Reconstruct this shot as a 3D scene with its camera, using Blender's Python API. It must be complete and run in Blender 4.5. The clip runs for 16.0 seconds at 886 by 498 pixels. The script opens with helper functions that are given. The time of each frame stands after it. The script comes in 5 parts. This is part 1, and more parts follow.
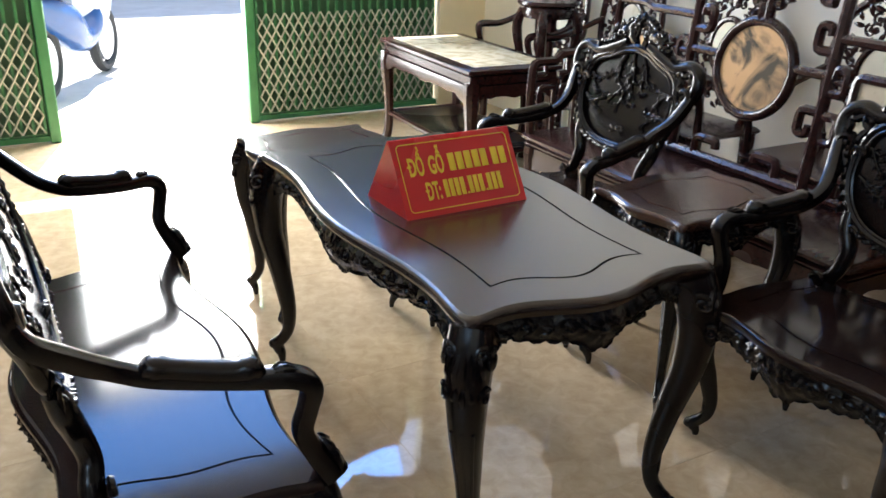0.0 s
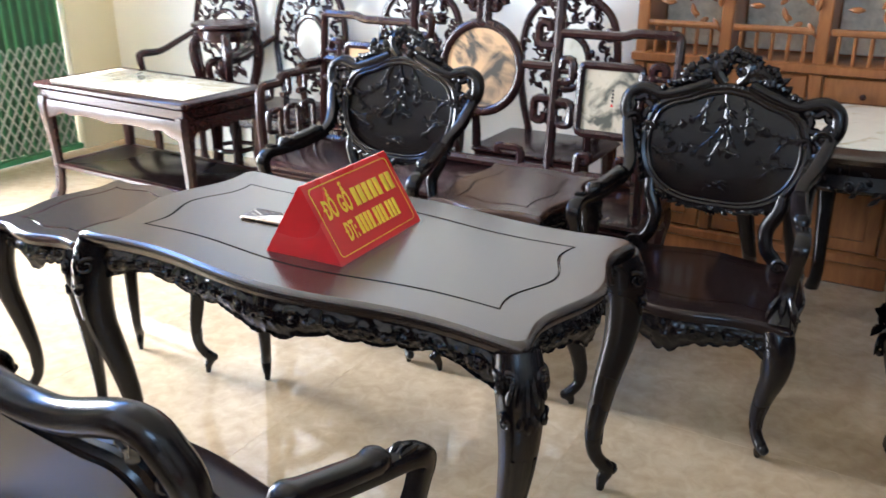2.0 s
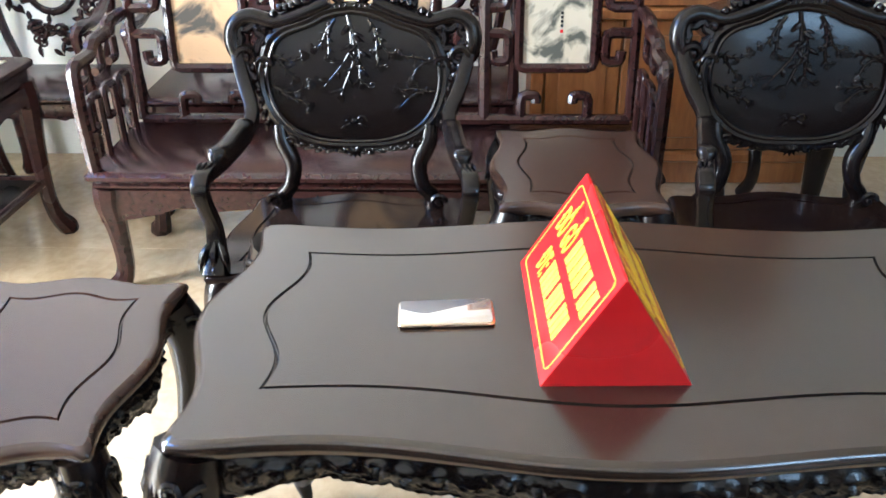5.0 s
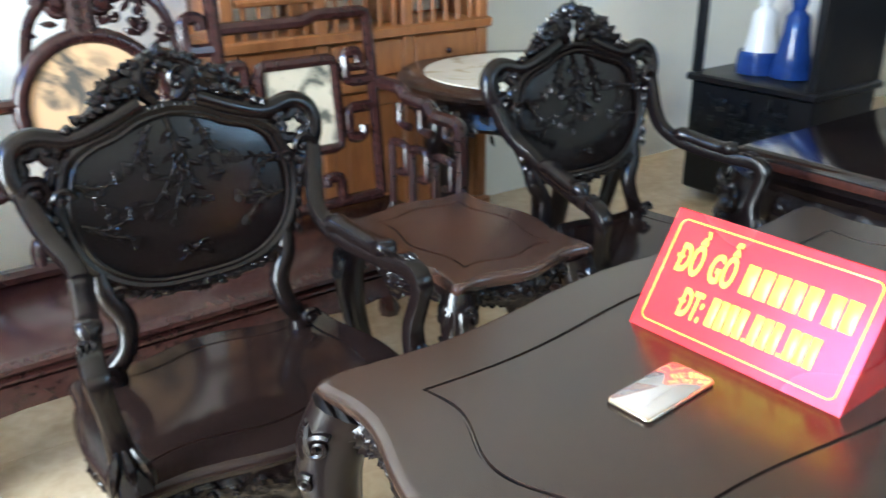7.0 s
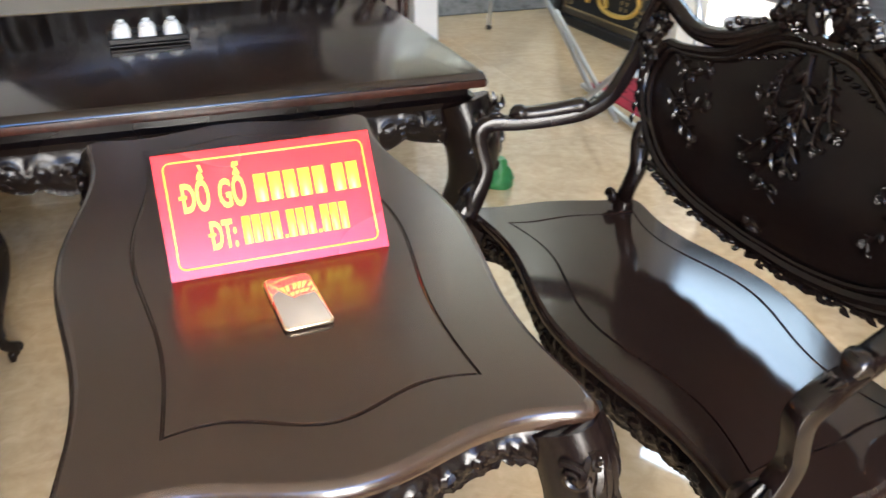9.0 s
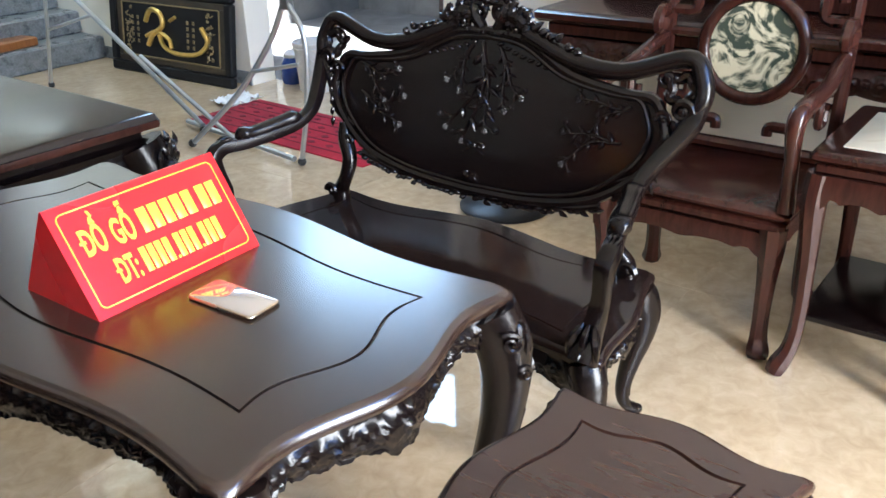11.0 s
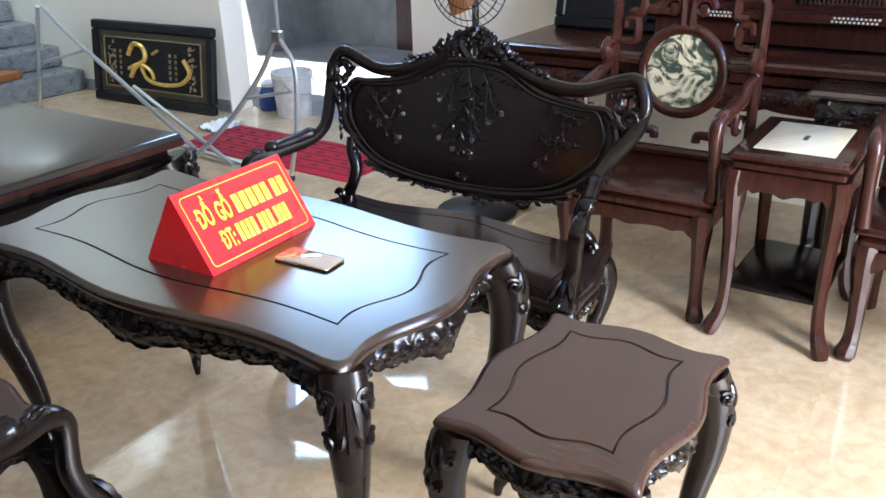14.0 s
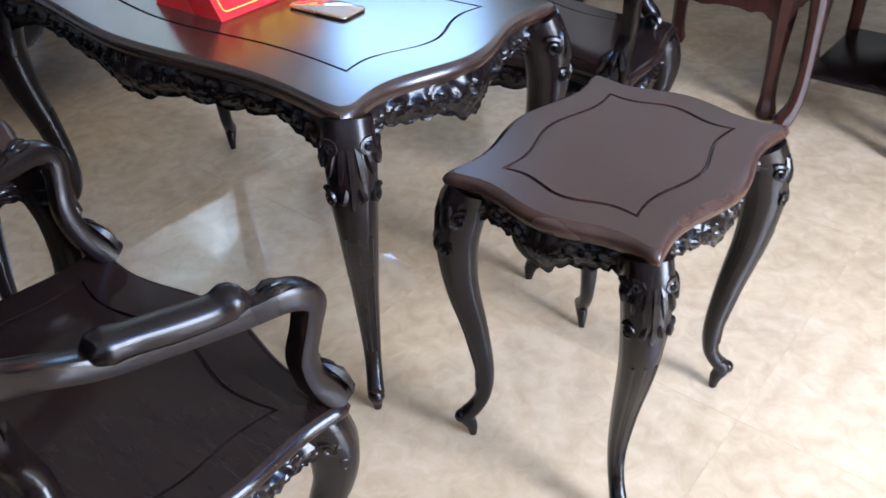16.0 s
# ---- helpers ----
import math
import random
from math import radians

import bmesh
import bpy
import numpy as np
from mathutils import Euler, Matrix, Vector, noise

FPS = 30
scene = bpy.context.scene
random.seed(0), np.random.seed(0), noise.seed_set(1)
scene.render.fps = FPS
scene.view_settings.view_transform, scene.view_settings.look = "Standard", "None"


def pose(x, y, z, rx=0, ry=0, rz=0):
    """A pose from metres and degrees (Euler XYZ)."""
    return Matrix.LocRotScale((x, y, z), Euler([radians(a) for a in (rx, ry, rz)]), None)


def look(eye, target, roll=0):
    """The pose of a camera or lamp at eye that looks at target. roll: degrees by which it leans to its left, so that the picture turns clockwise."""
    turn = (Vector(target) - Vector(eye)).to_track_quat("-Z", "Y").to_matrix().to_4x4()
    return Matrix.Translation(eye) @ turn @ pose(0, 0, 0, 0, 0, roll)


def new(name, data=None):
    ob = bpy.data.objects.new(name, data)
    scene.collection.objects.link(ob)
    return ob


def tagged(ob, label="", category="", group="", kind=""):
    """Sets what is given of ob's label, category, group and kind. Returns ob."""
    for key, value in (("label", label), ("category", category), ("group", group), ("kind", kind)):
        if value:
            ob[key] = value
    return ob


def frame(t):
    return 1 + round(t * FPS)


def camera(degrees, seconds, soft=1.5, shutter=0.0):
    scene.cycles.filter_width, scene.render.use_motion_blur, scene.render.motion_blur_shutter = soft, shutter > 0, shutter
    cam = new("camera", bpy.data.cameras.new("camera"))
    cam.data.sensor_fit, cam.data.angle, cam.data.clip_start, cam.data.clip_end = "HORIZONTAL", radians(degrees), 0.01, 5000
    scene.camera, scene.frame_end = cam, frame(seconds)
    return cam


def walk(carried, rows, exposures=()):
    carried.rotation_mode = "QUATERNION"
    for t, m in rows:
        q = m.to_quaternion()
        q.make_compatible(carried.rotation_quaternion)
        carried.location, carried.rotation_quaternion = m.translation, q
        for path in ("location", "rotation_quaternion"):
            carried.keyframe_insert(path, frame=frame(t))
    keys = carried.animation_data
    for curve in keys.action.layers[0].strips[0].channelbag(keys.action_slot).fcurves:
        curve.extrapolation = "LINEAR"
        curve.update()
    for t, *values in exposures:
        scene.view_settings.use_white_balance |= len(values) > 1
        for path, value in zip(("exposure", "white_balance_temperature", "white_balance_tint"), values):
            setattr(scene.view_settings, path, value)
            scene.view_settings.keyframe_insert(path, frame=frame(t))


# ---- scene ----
cam = camera(55.2, 16.0, shutter=0.25)
PATH = [
    (0, (-1.038, -1.75, 1.397), (-0.118, -0.148, 0.631), 1.7),
    (0.5, (-1.214, -1.748, 1.45), (-0.14, -0.232, 0.709), 1.0),
    (1, (-1.447, -1.635, 1.455), (-0.228, -0.218, 0.743), -0.2),
    (1.5, (-1.536, -1.463, 1.422), (-0.179, -0.159, 0.746), -0.3),
    (2, (-1.546, -1.144, 1.4), (0.064, -0.207, 0.674), 0.0),
    (2.5, (-1.52, -0.939, 1.424), (0.148, -0.188, 0.616), -0.2),
    (3, (-1.418, -0.697, 1.461), (0.267, -0.102, 0.563), -2.7),
    (3.5, (-1.291, -0.515, 1.482), (0.395, 0.003, 0.538), -2.5),
    (4, (-1.264, -0.291, 1.466), (0.452, 0.071, 0.504), -2.3),
    (4.2, (-1.246, -0.193, 1.465), (0.474, 0.12, 0.494), -1.8),
    (6.3, (-0.829, 0.711, 1.331), (0.95, 0.312, 0.509), -3.0),
    (6.5, (-0.776, 0.774, 1.330), (0.993, 0.283, 0.535), -3.4),
    (7, (-0.636, 1.05, 1.312), (0.858, -0.036, 0.545), -0.5),
    (7.5, (-0.434, 1.116, 1.272), (0.570, -0.404, 0.447), 0.8),
    (8, (-0.268, 1.196, 1.302), (0.191, -0.563, 0.467), 1.1),
    (8.5, (-0.069, 1.321, 1.346), (-0.156, -0.471, 0.461), 0.7),
    (9, (0.115, 1.311, 1.319), (-0.45, -0.38, 0.413), -0.4),
    (9.5, (0.327, 1.304, 1.322), (-0.683, -0.199, 0.472), 0.6),
    (10, (0.536, 1.271, 1.33), (-0.754, -0.005, 0.488), 1.4),
    (10.2, (0.555, 1.247, 1.32), (-0.773, 0.017, 0.469), -1.0),
    (12.3, (1.03, 1.402, 1.45), (-0.475, 0.39, 0.608), 0.9),
    (12.5, (1.001, 1.413, 1.453), (-0.489, 0.381, 0.608), 0.4),
    (13, (1.04, 1.416, 1.457), (-0.441, 0.356, 0.632), -1.2),
    (13.5, (1.16, 1.434, 1.455), (-0.336, 0.377, 0.653), -2.0),
    (14, (1.24, 1.463, 1.46), (-0.277, 0.429, 0.668), -1.7),
    (14.5, (1.27, 1.48, 1.42), (-0.212, 0.483, 0.52), -1.9),
    (15, (1.262, 1.492, 1.362), (-0.154, 0.535, 0.322), -1.6),
    (15.5, (1.232, 1.502, 1.316), (-0.118, 0.564, 0.177), -1.6),
    (16, (1.117, 1.495, 1.284), (-0.123, 0.436, 0.126), -2.3),
]
EXPOSURES = [(0, 2.2, 6050, 9), (1.0, 2.45, 5900, 9), (2.0, 3.0, 5550, 10), (4.0, 3.35, 5700, 8), (6.3, 3.15, 5200, 2), (7.5, 3.3, 5600, 0), (9.0, 2.9, 6500, 10), (10.0, 2.8, 5750, 8), (12.5, 2.72, 5650, 9), (14.0, 2.75, 5550, 10), (15.0, 2.55, 5250, 11), (16.0, 2.4, 5050, 12)]
walk(cam, [(t, look(eye, target, roll)) for t, eye, target, roll in PATH], EXPOSURES)

# ---- light ----
world = bpy.data.worlds.new("sky")
scene.world = world
world.use_nodes = True
wn = world.node_tree.nodes
sky = wn.new("ShaderNodeTexSky")
sky.sky_type, sky.sun_disc = "NISHITA", False
sky.sun_elevation, sky.sun_rotation = radians(62), radians(20)
world.node_tree.links.new(sky.outputs[0], wn["Background"].inputs[0])
wn["Background"].inputs[1].default_value = 0.12


def lamp(name, kind, m, energy, color, size=None):
    data = bpy.data.lights.new(name, kind)
    data.energy, data.color = energy, color
    ob = new(name, data)
    ob.matrix_world = m
    if size:
        data.shape, data.size, data.size_y = "RECTANGLE", size[0], size[1]
    return ob


sun = lamp("sun", "SUN", look((1.5, 4.5, 11), (0, 0, 0)), 5.0, (1.0, 0.95, 0.88))
sun.data.angle = radians(0.5)
# daylight in the openings: the street gate, its transom and the back court door
lamp("gate_daylight", "AREA", look((0.0, 3.9, 1.45), (0.0, 0.0, 1.0)), 60, (1.0, 0.96, 0.91), (1.15, 2.3))
lamp("court_daylight", "AREA", look((-3.08, -2.25, 2.42), (0.0, -0.4, 0.6)), 4.6, (0.58, 0.79, 1.0), (1.15, 0.62))
lamp("transom_daylight", "AREA", look((0.0, 3.9, 3.17), (0.0, 0.0, 0.6)), 15, (0.01, 0.30, 1.0), (3.6, 0.8))
# added fill lamp under the closed ceiling, aimed at the stair wall, brightens the back
lamp("stair_fill", "AREA", look((-2.2, -4.9, 3.8), (-2.3, -6.0, 2.9)), 9, (0.80, 0.93, 1.0), (1.15, 1.2))

# ---- mesh building ----


class Shape:
    """Vertices and faces gathered from simple forms, linked later as one mesh."""

    def __init__(self):
        self.v, self.f = [], []

    def add(self, verts, faces, m=None):
        n = len(self.v)
        self.v.extend([(m @ Vector(p))[:] for p in verts] if m is not None else [tuple(p) for p in verts])
        self.f.extend([tuple(n + i for i in face) for face in faces])
        return self

    def loft(self, rings, closed=True, cap0=True, cap1=True, m=None):
        k, verts, faces = len(rings[0]), [p for r in rings for p in r], []
        for a in range(len(rings) - 1):
            for b in range(k if closed else k - 1):
                c = (b + 1) % k
                faces.append((a * k + b, a * k + c, (a + 1) * k + c, (a + 1) * k + b))
        if cap0:
            faces.append(tuple(reversed(range(k))))
        if cap1:
            faces.append(tuple((len(rings) - 1) * k + i for i in range(k)))
        return self.add(verts, faces, m)

    def bar(self, path, radii, side, flat=1.0, n=12, power=0.55, m=None):
        """A bar of soft square section along path; side: the way of its width, flat times its depth."""
        pts, rings = [Vector(p) for p in path], []
        side0 = Vector(side)
        soft = lambda v: math.copysign(abs(v) ** power, v)  # noqa: E731
        for i, p in enumerate(pts):
            way = (pts[min(i + 1, len(pts) - 1)] - pts[max(i - 1, 0)]).normalized()
            s = (side0 - way * side0.dot(way)).normalized()
            up = s.cross(way)
            rings.append([p + radii[i] * (soft(math.cos(a)) * s * flat + soft(math.sin(a)) * up) for a in (2 * math.pi * (j + 0.5) / n for j in range(n))])
        return self.loft(rings, m=m)

    def tube(self, path, radii, n=8, flat=1.0, m=None):
        """A round bar along path; radii: one number or one a point; flat squeezes it across."""
        pts = [Vector(p) for p in path]
        if not hasattr(radii, "__len__"):
            radii = [radii] * len(pts)
        rings, side = [], None
        for i, p in enumerate(pts):
            way = (pts[min(i + 1, len(pts) - 1)] - pts[max(i - 1, 0)]).normalized()
            if side is None:
                side = way.cross(Vector((0.13, 0.21, 0.97)))
                if side.length < 0.1:
                    side = way.cross(Vector((1, 0, 0)))
            side = (side - way * side.dot(way)).normalized()
            up = side.cross(way)
            rings.append([p + radii[i] * (math.cos(a) * side * flat + math.sin(a) * up) for a in (2 * math.pi * j / n for j in range(n))])
        return self.loft(rings, m=m)

    def box(self, x0, x1, y0, y1, z0, z1, b=0.004, m=None):
        """A block with cut edges."""
        b = min(b, (x1 - x0) / 2.5, (y1 - y0) / 2.5, (z1 - z0) / 2.5)
        rings = []
        for z, c in ((z0, b), (z0 + b, 0), (z1 - b, 0), (z1, b)):
            l, r, f, k = x0 + c, x1 - c, y0 + c, y1 - c
            rings.append([(l + b, f, z), (r - b, f, z), (r, f + b, z), (r, k - b, z), (r - b, k, z), (l + b, k, z), (l, k - b, z), (l, f + b, z)])
        return self.loft(rings, m=m)

    def blob(self, c, r, m=None, n=7, k=4):
        """A rounded lump with half-sizes r."""
        verts, faces = [(0, 0, -1)], []
        for i in range(1, k):
            t = math.pi * i / k
            verts += [(math.sin(t) * math.cos(2 * math.pi * j / n), math.sin(t) * math.sin(2 * math.pi * j / n), -math.cos(t)) for j in range(n)]
        verts.append((0, 0, 1))
        faces += [(0, 1 + (j + 1) % n, 1 + j) for j in range(n)]
        for i in range(k - 2):
            faces += [(1 + i * n + j, 1 + i * n + (j + 1) % n, 1 + (i + 1) * n + (j + 1) % n, 1 + (i + 1) * n + j) for j in range(n)]
        faces += [(len(verts) - 1, len(verts) - 1 - n + j, len(verts) - 1 - n + (j + 1) % n) for j in range(n)]
        t = Matrix.LocRotScale(c, m, r) if m is not None else Matrix.LocRotScale(c, None, r)
        return self.add(verts, faces, t)

    def lathe(self, profile, n=20, m=None):
        return self.loft([[(r * math.cos(2 * math.pi * j / n), r * math.sin(2 * math.pi * j / n), z) for j in range(n)] for r, z in profile], m=m)

    def scroll(self, c, u, v, r, turns=1.3, thick=0.008, start=0.0, spin=1, n=6):
        """A rolled volute in the plane of u and v, tapering to its eye."""
        c, u, v = Vector(c), Vector(u), Vector(v)
        steps = int(14 * turns)
        path, radii = [], []
        for i in range(steps + 1):
            q = i / steps
            a, rr = start + spin * 2 * math.pi * turns * q, r * (1 - 0.78 * q)
            path.append(c + rr * (math.cos(a) * u + math.sin(a) * v))
            radii.append(thick * (1 - 0.45 * q))
        self.tube(path, radii, n)
        return self.blob(c, (thick * 1.3,) * 3, n=6, k=4)

    def leaf(self, c, way, up, length, width, thick=0.006):
        """A carved leaf: a soft, pointed lump that lies on its ground."""
        way, up = Vector(way).normalized(), Vector(up).normalized()
        side = way.cross(up)
        if side.length < 0.05:
            side = way.cross(Vector((0.3, 0.9, 0.2)))
        side.normalize()
        rings = []
        for q, w in ((0, 0.2), (0.14, 0.68), (0.36, 1.0), (0.62, 0.82), (0.84, 0.42), (1.0, 0.06)):
            p = Vector(c) + way * length * q + up * length * 0.10 * math.sin(math.pi * q)
            rings.append([p + side * width * w * 0.5 * math.cos(a) + up * thick * w * (math.sin(a) * (1.0 if math.sin(a) > 0 else 0.4)) for a in (math.pi * k / 3 for k in range(6))])
        return self.loft(rings)


def linked(name, shape, material, parent=None, smooth=42):
    me = bpy.data.meshes.new(name)
    me.from_pydata(shape.v, [], shape.f)
    me.validate()
    bm = bmesh.new()
    bm.from_mesh(me)
    bmesh.ops.recalc_face_normals(bm, faces=bm.faces)
    bm.to_mesh(me)
    bm.free()
    me.shade_smooth()
    me.set_sharp_from_angle(angle=radians(smooth))
    me.materials.append(material)
    ob = new(name, me)
    if parent is not None:
        ob.parent = parent
    return ob


def part(name, shape, material, parent, label="", smooth=42):
    ob = linked(name, shape, material, parent, smooth)
    return tagged(ob, label) if label else ob


def thing(name, m, label, category, group=""):
    ob = new(name)
    ob.empty_display_size = 0.1
    ob.matrix_world = m
    return tagged(ob, label, category, group)


def curve(points, n=6):
    """Smooth path through points (Catmull-Rom)."""
    p = [Vector(q) for q in points]
    p = [2 * p[0] - p[1]] + p + [2 * p[-1] - p[-2]]
    out = []
    for i in range(1, len(p) - 2):
        a, b, c, d = p[i - 1 : i + 3]
        for j in range(n):
            t = j / n
            out.append(0.5 * ((2 * b) + (c - a) * t + (2 * a - 5 * b + 4 * c - d) * t * t + (3 * b - a - 3 * c + d) * t**3))
    out.append(p[-2])
    return out


def blend(values, n=6):
    """Radii to go with curve()."""
    return [v[0] for v in curve([(x, 0, 0) for x in values], n)]

# ---- materials ----


def mat(name, base, rough=0.5, metal=0.0, coat=0.0, tone=0.25, scale=6.0, bump=0.0, bump_scale=60.0, grain=None, second=None, rough_var=0.1, spec=0.5, coat_rough=0.12):
    """A surface with two scales of variation. grain: stretch of a wood figure along one axis."""
    m = bpy.data.materials.new(name)
    m.use_nodes = True
    nt = m.node_tree
    b = nt.nodes["Principled BSDF"]
    co = nt.nodes.new("ShaderNodeTexCoord")
    mp = nt.nodes.new("ShaderNodeMapping")
    nt.links.new(co.outputs["Object"], mp.inputs[0])
    if grain:
        mp.inputs["Scale"].default_value = grain
    n1 = nt.nodes.new("ShaderNodeTexNoise")
    n1.inputs["Scale"].default_value, n1.inputs["Detail"].default_value, n1.inputs["Roughness"].default_value = scale, 8, 0.62
    n1.inputs["Distortion"].default_value = 0.6
    nt.links.new(mp.outputs[0], n1.inputs[0])
    n2 = nt.nodes.new("ShaderNodeTexNoise")
    n2.inputs["Scale"].default_value, n2.inputs["Detail"].default_value = scale * 0.23, 3
    nt.links.new(co.outputs["Object"], n2.inputs[0])
    ramp = nt.nodes.new("ShaderNodeValToRGB")
    ramp.color_ramp.elements[0].position, ramp.color_ramp.elements[1].position = 0.3, 0.7
    dark = [c * (1 - tone) for c in base]
    light = second or [min(1, c * (1 + tone)) for c in base]
    ramp.color_ramp.elements[0].color, ramp.color_ramp.elements[1].color = (*dark, 1), (*light, 1)
    add = nt.nodes.new("ShaderNodeMath")
    add.operation = "MULTIPLY_ADD"
    add.inputs[1].default_value = 0.4
    nt.links.new(n2.outputs[0], add.inputs[0])
    half = nt.nodes.new("ShaderNodeMath")
    half.operation = "MULTIPLY"
    half.inputs[1].default_value = 0.6
    nt.links.new(n1.outputs[0], half.inputs[0])
    nt.links.new(half.outputs[0], add.inputs[2])
    nt.links.new(add.outputs[0], ramp.inputs[0])
    nt.links.new(ramp.outputs[0], b.inputs["Base Color"])
    rr = nt.nodes.new("ShaderNodeMapRange")
    rr.inputs[1].default_value, rr.inputs[2].default_value = 0.3, 0.7
    rr.inputs[3].default_value, rr.inputs[4].default_value = max(0.02, rough - rough_var / 2), rough + rough_var / 2
    nt.links.new(n2.outputs[0], rr.inputs[0])
    nt.links.new(rr.outputs[0], b.inputs["Roughness"])
    b.inputs["Metallic"].default_value = metal
    b.inputs["Specular IOR Level"].default_value = spec
    if coat:
        b.inputs["Coat Weight"].default_value, b.inputs["Coat Roughness"].default_value = coat, coat_rough
    if bump:
        nb = nt.nodes.new("ShaderNodeTexNoise")
        nb.inputs["Scale"].default_value, nb.inputs["Detail"].default_value = bump_scale, 4
        nt.links.new(mp.outputs[0], nb.inputs[0])
        bp = nt.nodes.new("ShaderNodeBump")
        bp.inputs["Strength"].default_value, bp.inputs["Distance"].default_value = bump, 0.003
        nt.links.new(nb.outputs[0], bp.inputs["Height"])
        nt.links.new(bp.outputs[0], b.inputs["Normal"])
    return m


def marble(name, light, vein, scale=5.0, rough=0.15, amount=0.5):
    """Stone with cloudy veins like ink hills."""
    m = mat(name, light, rough, tone=0.08, scale=scale * 2)
    nt = m.node_tree
    b = nt.nodes["Principled BSDF"]
    co = [n for n in nt.nodes if n.type == "TEX_COORD"][0]
    w = nt.nodes.new("ShaderNodeTexNoise")
    w.inputs["Scale"].default_value, w.inputs["Detail"].default_value, w.inputs["Distortion"].default_value = scale, 6, 2.2
    nt.links.new(co.outputs["Object"], w.inputs[0])
    r = nt.nodes.new("ShaderNodeValToRGB")
    r.color_ramp.elements[0].position, r.color_ramp.elements[1].position = amount - 0.04, amount + 0.1
    nt.links.new(w.outputs[0], r.inputs[0])
    mix = nt.nodes.new("ShaderNodeMix")
    mix.data_type = "RGBA"
    old = b.inputs["Base Color"].links[0].from_socket
    nt.links.new(r.outputs[0], mix.inputs[0])
    nt.links.new(old, mix.inputs["A"])
    mix.inputs["B"].default_value = (*vein, 1)
    nt.links.new(mix.outputs["Result"], b.inputs["Base Color"])
    return m


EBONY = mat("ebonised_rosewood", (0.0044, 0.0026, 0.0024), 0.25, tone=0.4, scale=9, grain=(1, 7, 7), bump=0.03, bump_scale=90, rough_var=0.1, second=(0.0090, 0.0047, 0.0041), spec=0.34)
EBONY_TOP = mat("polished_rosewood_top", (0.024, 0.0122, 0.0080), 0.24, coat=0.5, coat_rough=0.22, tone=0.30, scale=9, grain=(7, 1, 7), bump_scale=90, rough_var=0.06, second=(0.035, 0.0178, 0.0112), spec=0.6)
BED_TOP = mat("black_polished_bed_top", (0.011, 0.0062, 0.0052), 0.14, coat=0.1, coat_rough=0.10, tone=0.3, scale=9, grain=(1, 5, 5), rough_var=0.06, second=(0.020, 0.0110, 0.0085), spec=0.5)
STOOL_TOP = mat("paler_rosewood_top", (0.040, 0.0178, 0.0122), 0.26, coat=0.15, coat_rough=0.22, tone=0.30, scale=9, grain=(7, 1, 7), bump_scale=90, rough_var=0.06, second=(0.056, 0.0258, 0.0172), spec=0.5)
SEAT = mat("dark_polished_seat", (0.015, 0.0082, 0.0068), 0.11, tone=0.3, scale=9, grain=(1, 7, 7), bump_scale=90, rough_var=0.05, second=(0.022, 0.0120, 0.0096), spec=0.28)
ROSE = mat("red_rosewood", (0.026, 0.0092, 0.0082), 0.25, tone=0.45, scale=8, grain=(7, 1, 7), bump=0.04, rough_var=0.08, second=(0.046, 0.0166, 0.0142), spec=0.45)
BROWN = mat("brown_rosewood", (0.031, 0.0092, 0.0064), 0.22, tone=0.4, scale=8, grain=(7, 7, 1), bump=0.05, second=(0.056, 0.0175, 0.0115), spec=0.4)
ORANGE = mat("orange_hardwood", (0.30, 0.105, 0.030), 0.35, tone=0.35, scale=7, grain=(6, 6, 1), bump=0.06, second=(0.42, 0.17, 0.055))
FLOOR = mat("polished_cream_tile", (0.53, 0.385, 0.225), 0.045, tone=0.16, scale=20.0, second=(0.69, 0.54, 0.355), rough_var=0.03, spec=1.0)
GROUT = mat("tile_joint", (0.54, 0.375, 0.195), 0.7, tone=0.2, scale=30)
PLASTER = mat("cream_wall_paint", (0.78, 0.74, 0.64), 0.75, tone=0.05, scale=2, bump=0.1, bump_scale=120)
PILLAR = mat("yellow_cream_paint", (0.74, 0.66, 0.44), 0.7, tone=0.05, scale=2, bump=0.1, bump_scale=120)
WHITE = mat("white_wall_paint", (0.80, 0.80, 0.78), 0.75, tone=0.05, scale=2, bump=0.1, bump_scale=120)
CEIL = mat("ceiling_paint", (0.68, 0.63, 0.52), 0.85, tone=0.04, scale=2)
MARBLE = marble("cream_marble", (0.72, 0.66, 0.50), (0.50, 0.44, 0.30), 6)
MARBLE_W = marble("white_marble", (0.78, 0.73, 0.58), (0.52, 0.44, 0.28), 4, amount=0.60)
PICTURE = marble("ink_hill_marble", (0.62, 0.40, 0.22), (0.10, 0.09, 0.075), 4.5, amount=0.54)
PICTURE_W = marble("pale_ink_marble", (0.54, 0.47, 0.35), (0.10, 0.10, 0.08), 6, amount=0.55)
GREEN_M = marble("green_cloud_marble", (0.56, 0.50, 0.34), (0.05, 0.062, 0.045), 13, amount=0.47)
RED = mat("red_sign_card", (0.62, 0.012, 0.015), 0.28, coat=0.3, tone=0.06, scale=4, rough_var=0.05)
YELLOW = mat("yellow_sign_print", (0.86, 0.60, 0.04), 0.35, tone=0.04, scale=8)
CARD_EDGE = mat("grey_card_edge", (0.25, 0.24, 0.24), 0.7)
GATE = mat("green_gate_paint", (0.055, 0.22, 0.085), 0.45, tone=0.3, scale=5, bump=0.1)
GATE_SHEET = mat("dull_green_sheet", (0.045, 0.12, 0.055), 0.5, tone=0.3, scale=4)
LATTICE = mat("worn_lattice_steel", (0.42, 0.46, 0.38), 0.5, tone=0.25, scale=9)
